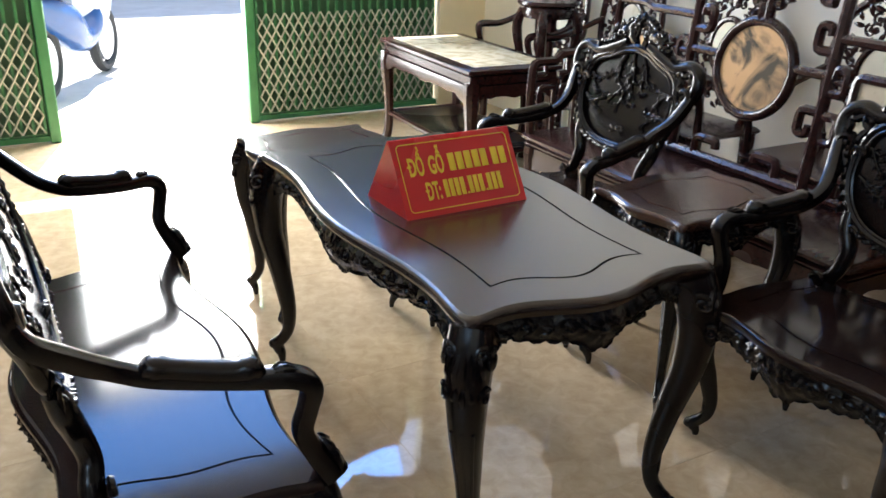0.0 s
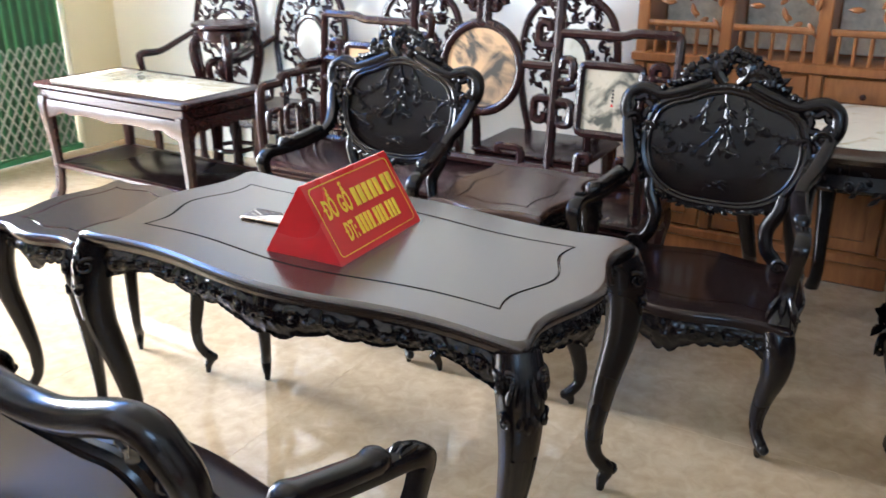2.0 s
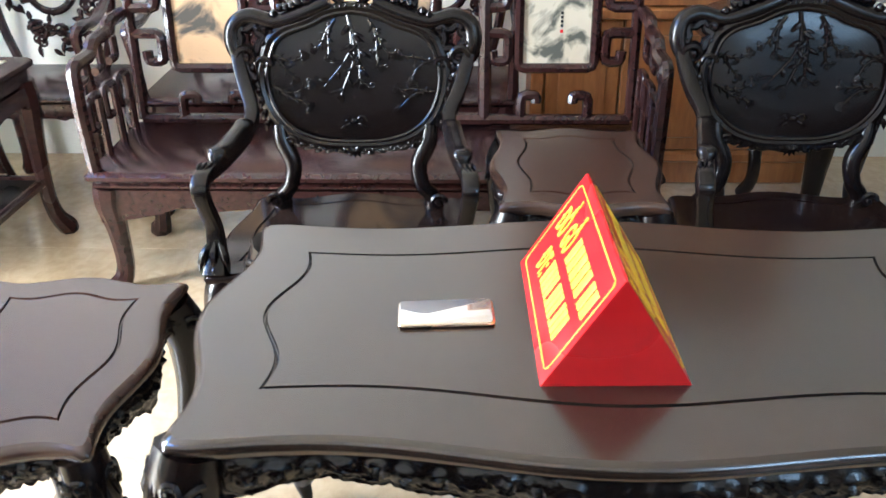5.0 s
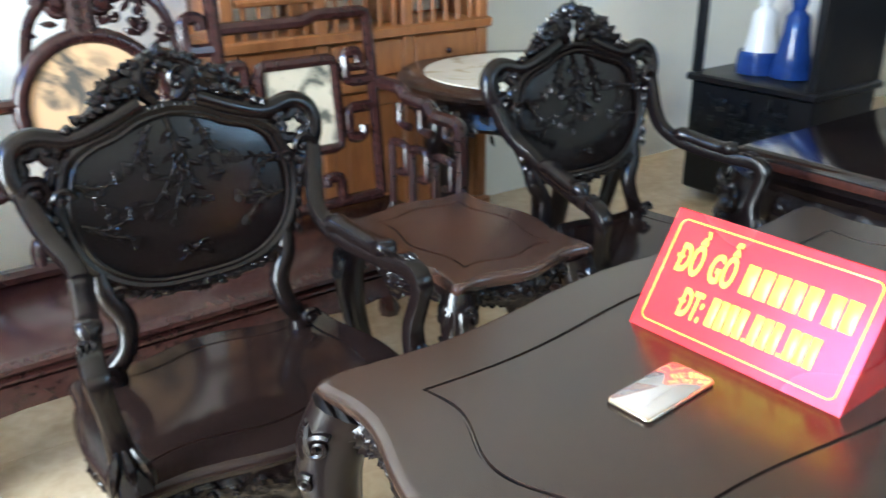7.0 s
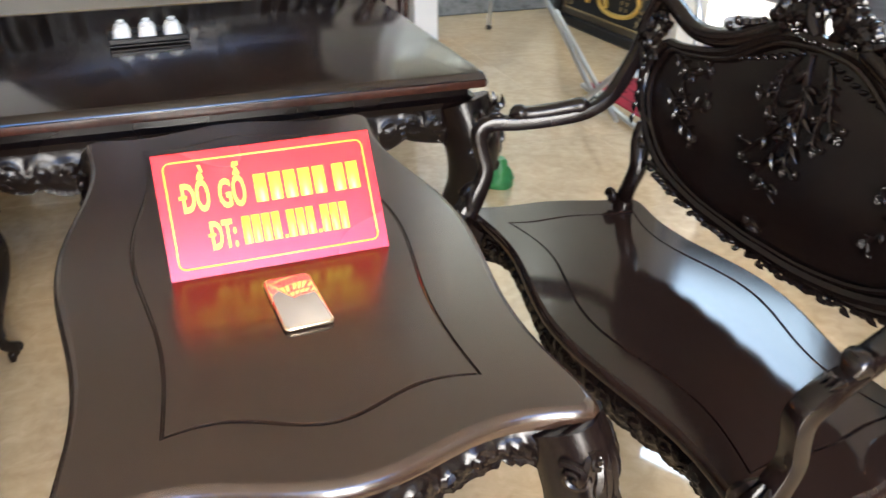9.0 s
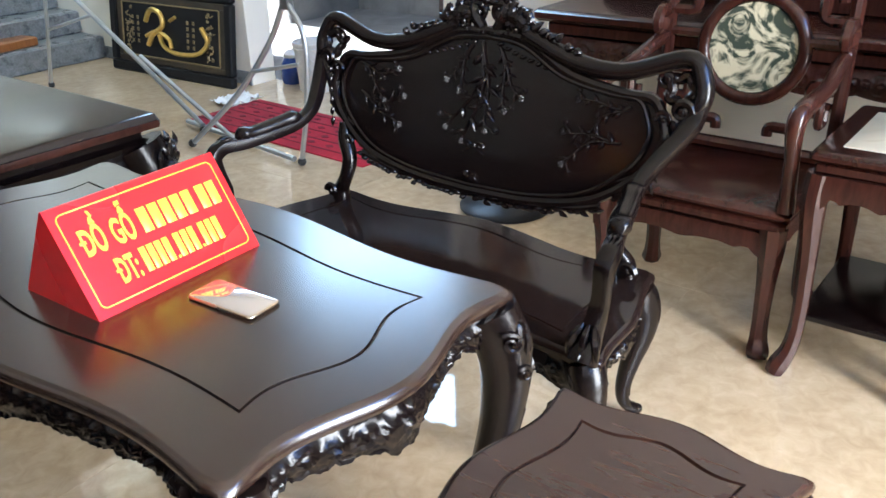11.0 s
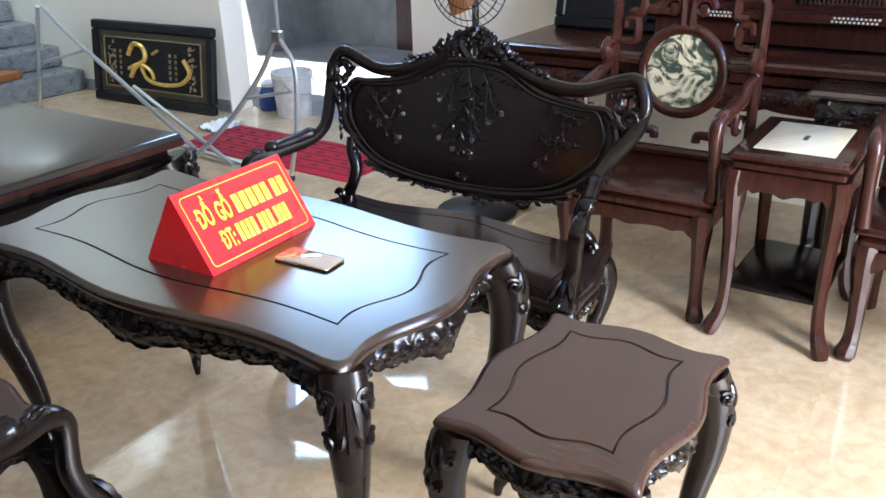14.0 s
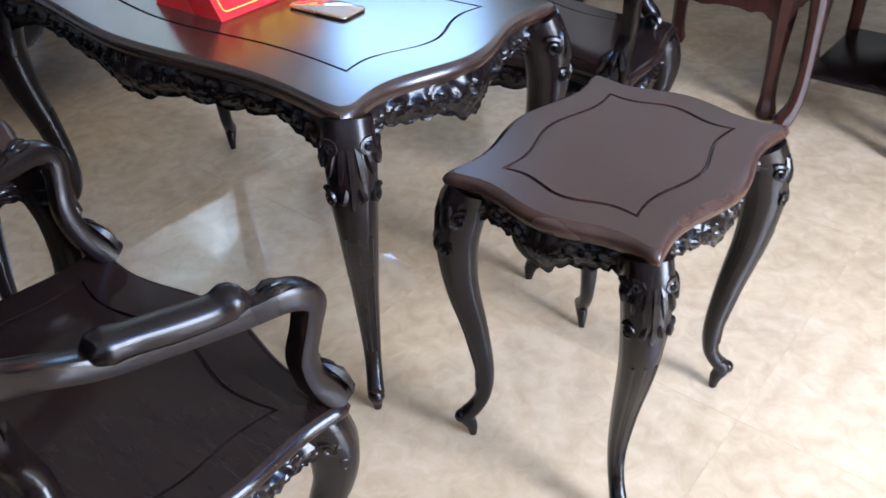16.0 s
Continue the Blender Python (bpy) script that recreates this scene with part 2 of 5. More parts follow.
STEEL = mat("brushed_steel", (0.55, 0.57, 0.60), 0.32, metal=1.0, tone=0.12, scale=20)
ALU = mat("grey_aluminium_tube", (0.50, 0.52, 0.54), 0.38, metal=0.85, tone=0.12, scale=15)
RUBBER = mat("black_rubber", (0.02, 0.02, 0.02), 0.7)
CARPET = mat("red_carpet", (0.36, 0.012, 0.030), 0.95, tone=0.3, scale=50, bump=0.5, bump_scale=200)
CARPET_D = mat("dark_carpet_weave", (0.16, 0.006, 0.018), 0.95, tone=0.3, scale=50)
GRANITE = mat("grey_granite", (0.16, 0.18, 0.20), 0.3, tone=0.5, scale=60, second=(0.30, 0.32, 0.33))
CEMENT = mat("bare_cement", (0.22, 0.22, 0.22), 0.85, tone=0.4, scale=3, bump=0.3, second=(0.34, 0.34, 0.33))
BLACK = mat("black_lacquer", (0.008, 0.008, 0.009), 0.35, tone=0.4, scale=8, spec=0.3)
GOLD = mat("gilt", (0.72, 0.50, 0.14), 0.35, metal=0.8, tone=0.25, scale=12)
FADED_GILT = mat("faded_gilt", (0.26, 0.20, 0.10), 0.45, metal=0.4, tone=0.4, scale=30)
OLIVE = mat("olive_brown_lacquer", (0.045, 0.034, 0.020), 0.4, tone=0.5, scale=18)
INLAY = mat("mother_of_pearl", (0.62, 0.60, 0.52), 0.3, tone=0.3, scale=40)
PORCELAIN = mat("white_glaze", (0.78, 0.76, 0.72), 0.12, tone=0.05, scale=4)
BLUE = mat("cobalt_glaze", (0.02, 0.05, 0.20), 0.15, tone=0.3, scale=14)
GLASS_W = mat("white_tea_glass", (0.8, 0.82, 0.84), 0.08, tone=0.03, scale=4)
PHONE = mat("gold_phone_metal", (0.62, 0.48, 0.34), 0.28, metal=0.9, tone=0.06, scale=20)
# pale metallic base carries the bright wall mirrored in the screen
SCREEN = mat("phone_glass_reflection", (0.70, 0.64, 0.60), 0.05, metal=0.75, tone=0.05, scale=6)
PAIL = mat("stained_white_pail", (0.62, 0.62, 0.60), 0.55, tone=0.35, scale=7)
PAPER = mat("white_paper", (0.78, 0.78, 0.76), 0.8, tone=0.06, scale=5)
ASPHALT = mat("street_concrete", (0.52, 0.50, 0.47), 0.9, tone=0.2, scale=2, bump=0.3)

# ---- the room ----
WEST, EAST, SOUTH, NORTH, TOP = -2.85, 2.32, -6.0, 3.65, 3.9


def structure(name, shape, material, label="", smooth=30):
    return tagged(linked(name, shape, material, None, smooth), label, kind="structure")


structure("ceiling", Shape().box(WEST - 0.2, EAST + 0.2, SOUTH - 0.2, NORTH + 0.2, TOP, TOP + 0.15), CEIL, "plain beige painted ceiling")
structure("wall_east", Shape().box(EAST, EAST + 0.2, SOUTH - 0.2, NORTH + 0.2, -0.1, TOP), PLASTER, "cream painted plaster wall")
ws = Shape()
ws.box(WEST - 0.2, WEST, -1.5, NORTH + 0.2, -0.1, TOP).box(WEST - 0.2, WEST, SOUTH - 0.2, -3.1, -0.1, TOP).box(WEST - 0.2, WEST, -3.1, -1.5, 2.95, TOP)
structure("wall_west", ws, PLASTER, "cream plaster wall with a tall open doorway to a court")
structure("wall_south", Shape().box(WEST, EAST, SOUTH - 0.2, SOUTH, -0.1, TOP), WHITE, "white painted back wall behind the stair")
structure("wall_partition", Shape().box(-1.62, -1.46, SOUTH, -3.95, -0.1, TOP), WHITE, "white painted partition beside the stair")
structure("wall_north", Shape().box(WEST, -1.95, NORTH, NORTH + 0.2, -0.1, TOP).box(-1.95, 1.95, NORTH, NORTH + 0.2, 3.62, TOP).box(-1.95, 1.95, NORTH, NORTH + 0.2, 2.62, 2.72).box(1.95, EAST, NORTH - 0.06, NORTH + 0.2, -0.1, TOP), PILLAR, "cream front wall round the street gateway")
structure("ground", Shape().box(-150, 150, NORTH + 0.35, 300, -0.2, -0.04), ASPHALT, "sunlit pale street concrete")
structure("court_floor", Shape().box(-5.6, WEST, -4.6, -0.6, -0.12, -0.012), CEMENT, "bare cement floor of the back court")
structure("wall_court", Shape().box(-5.7, -5.5, -4.8, -0.4, -0.1, 3.2).box(-5.5, WEST - 0.2, -4.8, -4.6, -0.1, 3.2).box(-5.5, WEST - 0.2, -0.6, -0.4, -0.1, 3.2), CEMENT, "bare cement court wall")
# slab out of view, added to keep the sun off the far court wall
structure("court_shade_slab", Shape().box(-5.7, -4.15, -4.8, -0.4, 3.2, 3.3), CEMENT, "unseen slab added over the back court to shade its wall")
structure("baseboard", Shape().box(WEST, WEST + 0.012, SOUTH, -3.1, 0.0, 0.09), GRANITE, "low granite skirting strip")
fl = structure("floor", Shape().box(WEST - 0.2, EAST + 0.2, SOUTH - 0.2, NORTH + 0.35, -0.14, -0.0006, 0.0004), GROUT, "polished cream tiled showroom floor")
TILE = 0.8
tile_mesh = None
for iy in range(-9, 4):
    for ix in range(-4, 4):
        x0, y0 = -2.85 + 0.8 * (ix + 4) - 0.5, 1.172 + TILE * iy
        xa, xb, ya, yb = max(x0, WEST - 0.2) + 0.0005, min(x0 + TILE, EAST) - 0.0005, max(y0, SOUTH) + 0.0005, min(y0 + TILE, NORTH + 0.34) - 0.0005
        if xb - xa < 0.02 or yb - ya < 0.02:
            continue
        whole = abs(xb - xa - TILE) < 0.01 and abs(yb - ya - TILE) < 0.01
        if whole and tile_mesh:
            tl = new("tile", tile_mesh)
            tl.parent, tl.location = fl, (xa, ya, 0)
        else:
            tl = linked("tile", Shape().box(0, xb - xa, 0, yb - ya, -0.012, 0.0, 0.0004), FLOOR, fl, 20)
            tl.location = (xa, ya, 0)
            if whole:
                tile_mesh = tl.data

# ---- serpentine furniture ----


def serpentine(hx, hy, mx, my, n=24, soft=3, drop=0.0, full=0.0):
    """A wavy four-sided outline with lobed corners: hx, hy half-sizes at the corners; mx, my the waves of the sides."""
    def wave(u, m):
        return m * ((1 - full) * math.cos(1.5 * math.pi * u) + full * (1 - u * u)) - drop * (1 - u * u)
    pts = []
    for i in range(n):
        u = -1 + 2 * i / n
        pts.append((u * hx, -hy - wave(u, my)))
    for i in range(n):
        u = -1 + 2 * i / n
        pts.append((hx + wave(u, mx), u * hy))
    for i in range(n):
        u = 1 - 2 * i / n
        pts.append((u * hx, hy + wave(u, my)))
    for i in range(n):
        u = 1 - 2 * i / n
        pts.append((-hx - wave(u, mx), u * hy))
    for _ in range(soft):
        k = len(pts)
        pts = [tuple((pts[i - 1][a] + 2 * pts[i][a] + pts[(i + 1) % k][a]) / 4 for a in (0, 1)) for i in range(k)]
    return pts


def shrink(pts, d):
    """The outline drawn in by d towards its middle."""
    mx, my = max(abs(p[0]) for p in pts), max(abs(p[1]) for p in pts)
    return [(x * (1 - d / mx), y * (1 - d / my)) for x, y in pts]


def grooved_board(outer, groove, z, thick, lip=0.014):
    """A board with a moulded edge and a cut line sunk in its top."""
    s = Shape()
    g0, g1, g2 = groove, shrink(groove, 0.0035), shrink(groove, 0.007)
    at = lambda pts, h: [(x, y, h) for x, y in pts]  # noqa: E731
    s.loft([
        at(shrink(outer, 0.03), z - thick), at(shrink(outer, 0.014), z - thick), at(shrink(outer, 0.012), z - thick * 0.72),
        at(shrink(outer, 0.002), z - thick * 0.62), at(outer, z - thick * 0.40), at(shrink(outer, 0.003), z - thick * 0.18),
        at(shrink(outer, lip * 0.6), z - 0.002), at(shrink(outer, lip), z)], cap1=False)
    s.loft([at(shrink(outer, lip), z), at(g0, z)], cap0=False, cap1=False)
    s.loft([at(g0, z), at(shrink(g0, 0.0012), z - 0.005), at(g1, z - 0.006), at(shrink(groove, 0.0058), z - 0.005), at(g2, z)], cap0=False, cap1=False)
    s.loft([at(g2, z)] + [[(x * f, y * f, z) for x, y in g2] for f in (0.8, 0.5, 0.2)], cap0=False)
    return s


LEG = [(1.0, -0.002, 0.045), (0.93, 0.014, 0.047), (0.82, 0.026, 0.043), (0.66, 0.018, 0.035), (0.48, -0.009, 0.0275), (0.3, -0.028, 0.0215), (0.19, -0.024, 0.0180), (0.13, -0.004, 0.0175), (0.10, 0.013, 0.0185), (0.075, 0.012, 0.0170), (0.045, 0.003, 0.0135), (0.0, 0.0, 0.0085)]


def cabriole(s, x, y, h, out, size=1.0):
    """A curved leg at x, y from height h to the floor, bowing along out."""
    o = Vector((out[0], out[1], 0)).normalized()
    path = curve([Vector((x, y, h * f)) + o * d * size for f, d, _ in LEG], 4)
    side = Vector((-o.y, o.x, 0))
    s.bar(path, blend([r * size for *_, r in LEG], 4), side, 0.92, 12, 0.72)
    foot = Vector((x, y, h * 0.092)) + o * 0.026 * size
    s.blob(foot, (0.017 * size,) * 3, n=9, k=6)
    return s


def knee(s, x, y, h, out, size=1.0):
    """Acanthus carving that lies on the knee of a leg: f is the height on the leg, phi the way round it."""
    o = Vector((out[0], out[1], 0)).normalized()
    side = Vector((-o.y, o.x, 0))

    def skin(f, phi, lift=0.0):
        for (f1, d1, r1), (f0, d0, r0) in zip(LEG, LEG[1:]):
            if f >= f0:
                break
        q = min(1.0, max(0.0, (f - f0) / (f1 - f0)))
        d, r = d0 + (d1 - d0) * q, (r0 + (r1 - r0) * q) * (1 + 0.10 * math.sin(2 * phi) ** 2)
        return Vector((x, y, h * f)) + (o * (d + (r + lift) * math.cos(phi)) + side * (r + lift) * math.sin(phi)) * size

    # two tiers of leaf lobes, each lobe a ridge that widens and thins out
    for k, (f0, f1, spread) in enumerate(((0.985, 0.845, (-1.15, -0.75, -0.38, 0.0, 0.38, 0.75, 1.15)), (0.865, 0.79, (-0.4, 0.0, 0.4)))):
        for p in spread:
            tip = f1 + 0.05 * abs(p)
            path = [skin(f0 + (tip - f0) * q, p * (0.45 + 0.6 * q ** 0.8), -0.0045 + 0.003 * q) for q in (0, 0.2, 0.4, 0.6, 0.8, 0.93, 1.0)]
            s.tube(path, [r * size for r in (0.004, 0.006, 0.007, 0.0075, 0.007, 0.005, 0.002)], 6)
    # volutes at the sides of the knee, rolled on its surface
    for sg in (-1, 1):
        for f0, p0, r in ((0.925, 1.30, 0.020), (0.825, 1.00, 0.015), (0.955, 0.62, 0.012)):
            path, n = [], 20
            for i in range(n + 1):
                q = i / n
                a, rr = 2 * math.pi * 1.4 * q + 1.0, r * (1 - 0.8 * q)
                path.append(skin(f0 + rr * size * math.sin(a) / h, sg * (p0 + rr * math.cos(a) / 0.045), -0.001))
            s.tube(path, [size * (0.0058 - 0.003 * i / n) for i in range(n + 1)], 6)
            s.blob(path[-1], (0.006 * size,) * 3, n=6)
    # ridges down the shin
    for p in (-0.55, 0.0, 0.55):
        s.tube([skin(f, p, -0.0020) for f in (0.70, 0.62, 0.54, 0.46, 0.38, 0.30, 0.22)], [r * size for r in (0.005, 0.0045, 0.004, 0.0035, 0.003, 0.0026, 0.002)], 6)
    return s


def apron(run, z, drop, seed=0, thick=0.022, centre=1.0):
    """A carved rail along run (x, y points, outside on the right of the way): scalloped lower edge, and in its face
    volutes, leaf fans and a beaded lip, all cut from one sheet."""
    rng = random.Random(seed)
    up = Vector((0, 0, 1))
    pts = [Vector((*p, 0)) for p in run]
    far = [0.0]
    for a, b in zip(pts, pts[1:]):
        far.append(far[-1] + (b - a).length)
    length = far[-1]
    n, rows = max(56, int(length / 0.0062)), 18
    n += n % 2

    def along(w):
        i = min(max(k for k in range(len(far)) if far[k] <= w + 1e-9), len(far) - 2)
        return pts[i].lerp(pts[i + 1], (w - far[i]) / max(1e-9, far[i + 1] - far[i]))

    def depth(u):
        end = max(0.0, abs(u) - 0.76) / 0.24
        lobes = 0.11 * abs(math.sin(7.0 * math.pi * u)) ** 0.6 + 0.03 * math.sin(23 * abs(u))
        return drop * (0.44 + 0.44 * centre * math.exp(-((u / 0.27) ** 2)) + 0.16 * math.exp(-(((abs(u) - 0.47) / 0.12) ** 2)) + 0.46 * end ** 1.6 + lobes * (1 - end))

    half = length / 2
    # the carving's parts on one half: distance from the middle, height, reach, turn; a turn of 0 is a leaf fan
    cuts = [(0.0, 0.50 * depth(0), 0.46 * depth(0), 0)]
    steps = max(3, round(half / 0.085))
    for k in range(1, steps + 1):
        u = (k - 0.15) / steps * 0.95
        d = depth(u)
        cuts.append((u * half, d * rng.uniform(0.42, 0.55), min(0.46 * d, 0.045), rng.choice((-1, 1))))
        cuts.append(((u - 0.45 / steps) * half, d * rng.uniform(0.50, 0.66), min(0.36 * d, 0.036), 0 if k % 2 else -1))

    def relief(w, t, d):
        """How far the carving stands out at w from the middle and t down a rail of depth d."""
        high = 0.0
        for cw, ct, r, turn in cuts:
            dx, dy = w - cw, t - ct
            q = math.hypot(dx, dy) / r
            if q < 1.25:
                a = math.atan2(dy, dx)
                fade = max(0.0, 1 - (q / 1.25) ** 3)
                if turn:
                    high = max(high, fade * (0.0045 + 0.0060 * max(0.0, math.cos(turn * a + 7.5 * math.log(q + 0.12))) + 0.008 * max(0.0, 1 - q * 4)))
                else:
                    high = max(high, fade * (0.0035 + 0.0065 * abs(math.cos(3.5 * (a - math.pi / 2))) + 0.007 * max(0.0, 1 - q * 4)))
        v = t / d
        high += 0.0055 * math.exp(-(((1 - v) / 0.10) ** 2)) * (0.7 + 0.3 * math.cos(2 * math.pi * w / 0.016)) + 0.0035 * math.exp(-((v / 0.06) ** 2))
        return high + 0.0012 * noise.noise((w * 120 + seed, t * 120, 3.0))

    rings = [[] for _ in range(rows + 3)]
    for i in range(n + 1):
        w = length * i / n
        u = -1 + 2 * i / n
        c = along(w)
        way = (along(min(length, w + 0.012)) - along(max(0.0, w - 0.012))).normalized()
        out = way.cross(up)
        c = c + up * z
        d = depth(u)
        for k in range(rows + 1):
            v = k / rows
            rings[k].append(c + out * (0.008 * math.sin(math.pi * min(1.0, v * 1.1)) + relief(abs(w - half), v * d, d)) - up * v * d)
        rings[rows + 1].append(c - out * thick * 0.6 - up * d * 0.97)
        rings[rows + 2].append(c - out * thick)
    return Shape().loft(rings, closed=False, cap0=False, cap1=False)


def cut(outer, lo, hi):
    """Some of an outline's points, from the lo to the hi share of it."""
    k = len(outer)
    return [outer[i % k] for i in range(round(lo * k), round(hi * k) + 1)]


def salon_table(name, m, hx, hy, h, gx, gy, wave, label, category, drop=0.085, leg=1.0, group="", soft=3):
    """A table or stool with a wavy grooved top, carved aprons and four curved legs."""
    t = thing(name, m, label, category, group)
    outer = serpentine(hx, hy, wave, wave * 1.15, soft=soft, drop=wave * 0.5)
    groove = serpentine(gx, gy, wave * 1.1, wave * 1.35, soft=0, full=0.5)
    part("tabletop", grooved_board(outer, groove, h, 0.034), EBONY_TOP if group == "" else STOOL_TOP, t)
    under = shrink(outer, 0.028)
    ends = ((0.008, 0.242), (0.258, 0.492), (0.508, 0.742), (0.758, 0.992))
    for k, (lo, hi) in enumerate(ends):
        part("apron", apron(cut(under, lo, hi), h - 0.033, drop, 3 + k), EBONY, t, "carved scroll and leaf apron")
    for k, (sx, sy) in enumerate(((-1, -1), (1, -1), (1, 1), (-1, 1))):
        x, y = sx * (hx - 0.050 * leg), sy * (hy - 0.050 * leg)
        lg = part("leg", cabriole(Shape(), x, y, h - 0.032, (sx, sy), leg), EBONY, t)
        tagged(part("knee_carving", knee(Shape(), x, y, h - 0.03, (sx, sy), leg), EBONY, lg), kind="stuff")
    return t


TABLE_H = 0.696
salon_table("tea_table", pose(-0.014, 0.0, 0), 0.328, 0.622, TABLE_H, 0.195, 0.4945, 0.026, "dark rosewood tea table with wavy grooved top and curved legs", "table", 0.098, 1.05)
salon_table("stool", pose(-0.006, 0.930, 0), 0.247, 0.202, 0.606, 0.170, 0.121, 0.016, "dark rosewood stool table with wavy grooved top beside the tea table", "stool", 0.082, 0.85, "small salon stands")
salon_table("stool", pose(0.80, -0.045, 0), 0.247, 0.202, 0.606, 0.170, 0.121, 0.016, "dark rosewood stool table standing between the two armchairs", "stool", 0.082, 0.85, "small salon stands")


def sprig(s, on, x, z, dx, dz, size, out, seed, stems=(-0.5, 0.0, 0.45)):
    """A relief of slender stems, buds and leaves on a panel; on(x, z) is the panel's face, (dx, dz) the way it grows."""
    rng = random.Random(seed)
    n = math.hypot(dx, dz)
    dx, dz = dx / n, dz / n
    for bend in stems:
        length = size * (1.0 - 0.3 * abs(bend) + rng.uniform(-0.08, 0.06))
        path = []
        for i in range(9):
            q = i / 8
            a, c = length * q, size * bend * (q * q) + size * 0.05 * math.sin(6 * q + seed)
            path.append(on(x + dx * a - dz * c, z + dz * a + dx * c) + out * 0.0015)
        s.tube(path, [0.0046, 0.0046, 0.0044, 0.004, 0.0036, 0.0033, 0.003, 0.0027, 0.0022], 6)
        for i in (1, 2, 3, 4, 5, 6, 7):
            way = (path[i + 1] - path[i - 1]).normalized()
            side = way.cross(out)
            sg = 1 if i % 2 else -1
            s.leaf(path[i], way * 0.8 + side * sg, out, size * rng.uniform(0.12, 0.19), size * 0.052, 0.0055)
        way = (path[8] - path[6]).normalized()
        side = way.cross(out)
        for k in range(5):
            a = 2 * math.pi * k / 5
            s.blob(path[8] + (way * math.cos(a) + side * math.sin(a)) * 0.0062, (0.0042, 0.0036, 0.0042), n=6)
        s.blob(path[8] + out * 0.003, (0.0036,) * 3, n=6)
        for i, sg in ((4, 1), (7, -1)):
            # tendrils that part from the stem and curl up
            turn = sg * (1 if bend >= 0 else -1)
            tip = path[i] + way * size * 0.10 + side * turn * size * 0.10
            s.tube(curve([path[i], path[i] + way * size * 0.06 + side * turn * size * 0.02, tip], 4), 0.0030, 5)
            s.scroll(tip + side * turn * size * 0.045, -side * turn, way, size * 0.045, 1.2, 0.0030, n=5)
    return s


def salon_seat(name, m, hw, hb, label, category, group=""):
    """An armchair or settee: hw half-width over the arms, hb half-width of its carved shield back. It faces -y."""
    t = thing(name, m, label, category, group)
    k = hb / 0.262
    wide = k > 1.5
    rear = 0.160 if wide else 0.135
    up = Vector((0, 0, 1))
    back = lambda s, z, off=0.0: Vector((s, (0.128 if wide else 0.118) + (z - 0.42) * (0.26 if wide else 0.225) + off, z))  # noqa: E731
    normal = Vector((0, -1, 0.21)).normalized()
    # seat
    outline = serpentine(hw + 0.004, 0.236, 0.010, 0.022 if not wide else 0.030, soft=3, drop=0.0)
    outline = [(x * (1 - (0.145 if wide else 0.12) * (y + 0.235) / 0.47), y) for x, y in outline]
    groove = serpentine(hw - (0.075 if not wide else 0.13), 0.165, 0.006, 0.016 if not wide else 0.026, soft=0)
    groove = [(x * (1 - 0.08 * (y + 0.165) / 0.33), y) for x, y in groove]
    outline = [(x, y - (0.006 if wide else 0.018)) for x, y in outline]
    part("seat", grooved_board(outline, groove, 0.42, 0.034), SEAT, t)
    under = shrink(outline, 0.026)
    for q, (lo, hi, nm) in enumerate(((0.015, 0.235, "front_rail"), (0.265, 0.485, "side_rail"), (0.515, 0.735, "back_rail"), (0.765, 0.985, "side_rail"))):
        part(nm, apron(cut(under, lo, hi), 0.388, 0.105 if q == 0 else 0.088, 11 + q), EBONY, t, "carved leaf rail" if q == 0 else "")
    for q, (sx, sy) in enumerate(((-1, -1), (1, -1))):
        lg = part("leg", cabriole(Shape(), sx * (hw - 0.050), -0.200 - (0.006 if wide else 0), 0.39, (sx, -1), 0.9), EBONY, t)
        tagged(part("knee_carving", knee(Shape(), sx * (hw - 0.050), -0.200 - (0.006 if wide else 0), 0.39, (sx, -1), 0.8), EBONY, lg), kind="stuff")
    for sx in (-1, 1):
        x = sx * (hw - 0.055) * 0.9
        lg = part("leg", cabriole(Shape(), x, rear, 0.39, (sx * 0.7, 1), 0.86), EBONY, t)
        tagged(part("knee_carving", knee(Shape(), x, rear, 0.39, (sx * 0.7, 1), 0.72), EBONY, lg), kind="stuff")
    # back panel
    half = [(0, 0.592), (0.075, 0.596), (0.138, 0.618), (0.184, 0.662), (0.208, 0.722), (0.212, 0.780), (0.200, 0.825), (0.186, 0.858), (0.155, 0.882), (0.105, 0.900), (0.055, 0.925), (0, 0.935)]
    if wide:
        half = [(0, 0.542), (0.09, 0.552), (0.165, 0.590), (0.215, 0.672), (0.232, 0.745), (0.226, 0.800), (0.212, 0.835), (0.18, 0.838), (0.115, 0.862), (0.055, 0.925), (0, 0.940)]
    side = [(p.x, p.y) for p in curve([(s * k, z, 0) for s, z in half], 5)]
    loop = side + [(-s, z) for s, z in reversed(side[1:-1])]
    mid = (0, 0.77)
    inset = lambda f: [(mid[0] + (s - mid[0]) * f, mid[1] + (z - mid[1]) * f) for s, z in loop]  # noqa: E731
    b = Shape()
    b.loft([[back(s, z, 0.012) for s, z in loop], [back(s, z, -0.002) for s, z in loop], [back(s, z, -0.004) for s, z in inset(0.96)], [back(s, z, -0.004) for s, z in inset(0.5)]])
    panel = part("back_panel", b, EBONY, t)
    relief = Shape()
    on = lambda s, z: back(s, z, -0.006)  # noqa: E731
    big = 0.20 if not wide else 0.25
    sprig(relief, on, 0.0, 0.915, 0, -1, big, normal, 5, (-0.35, -0.12, 0.16))
    sprig(relief, on, 0.045, 0.905, 0.25, -1, big * 0.6, normal, 6, (0.0, 0.35))
    sprig(relief, on, -0.045, 0.905, -0.35, -1, big * 0.5, normal, 9, (-0.3, 0.1))
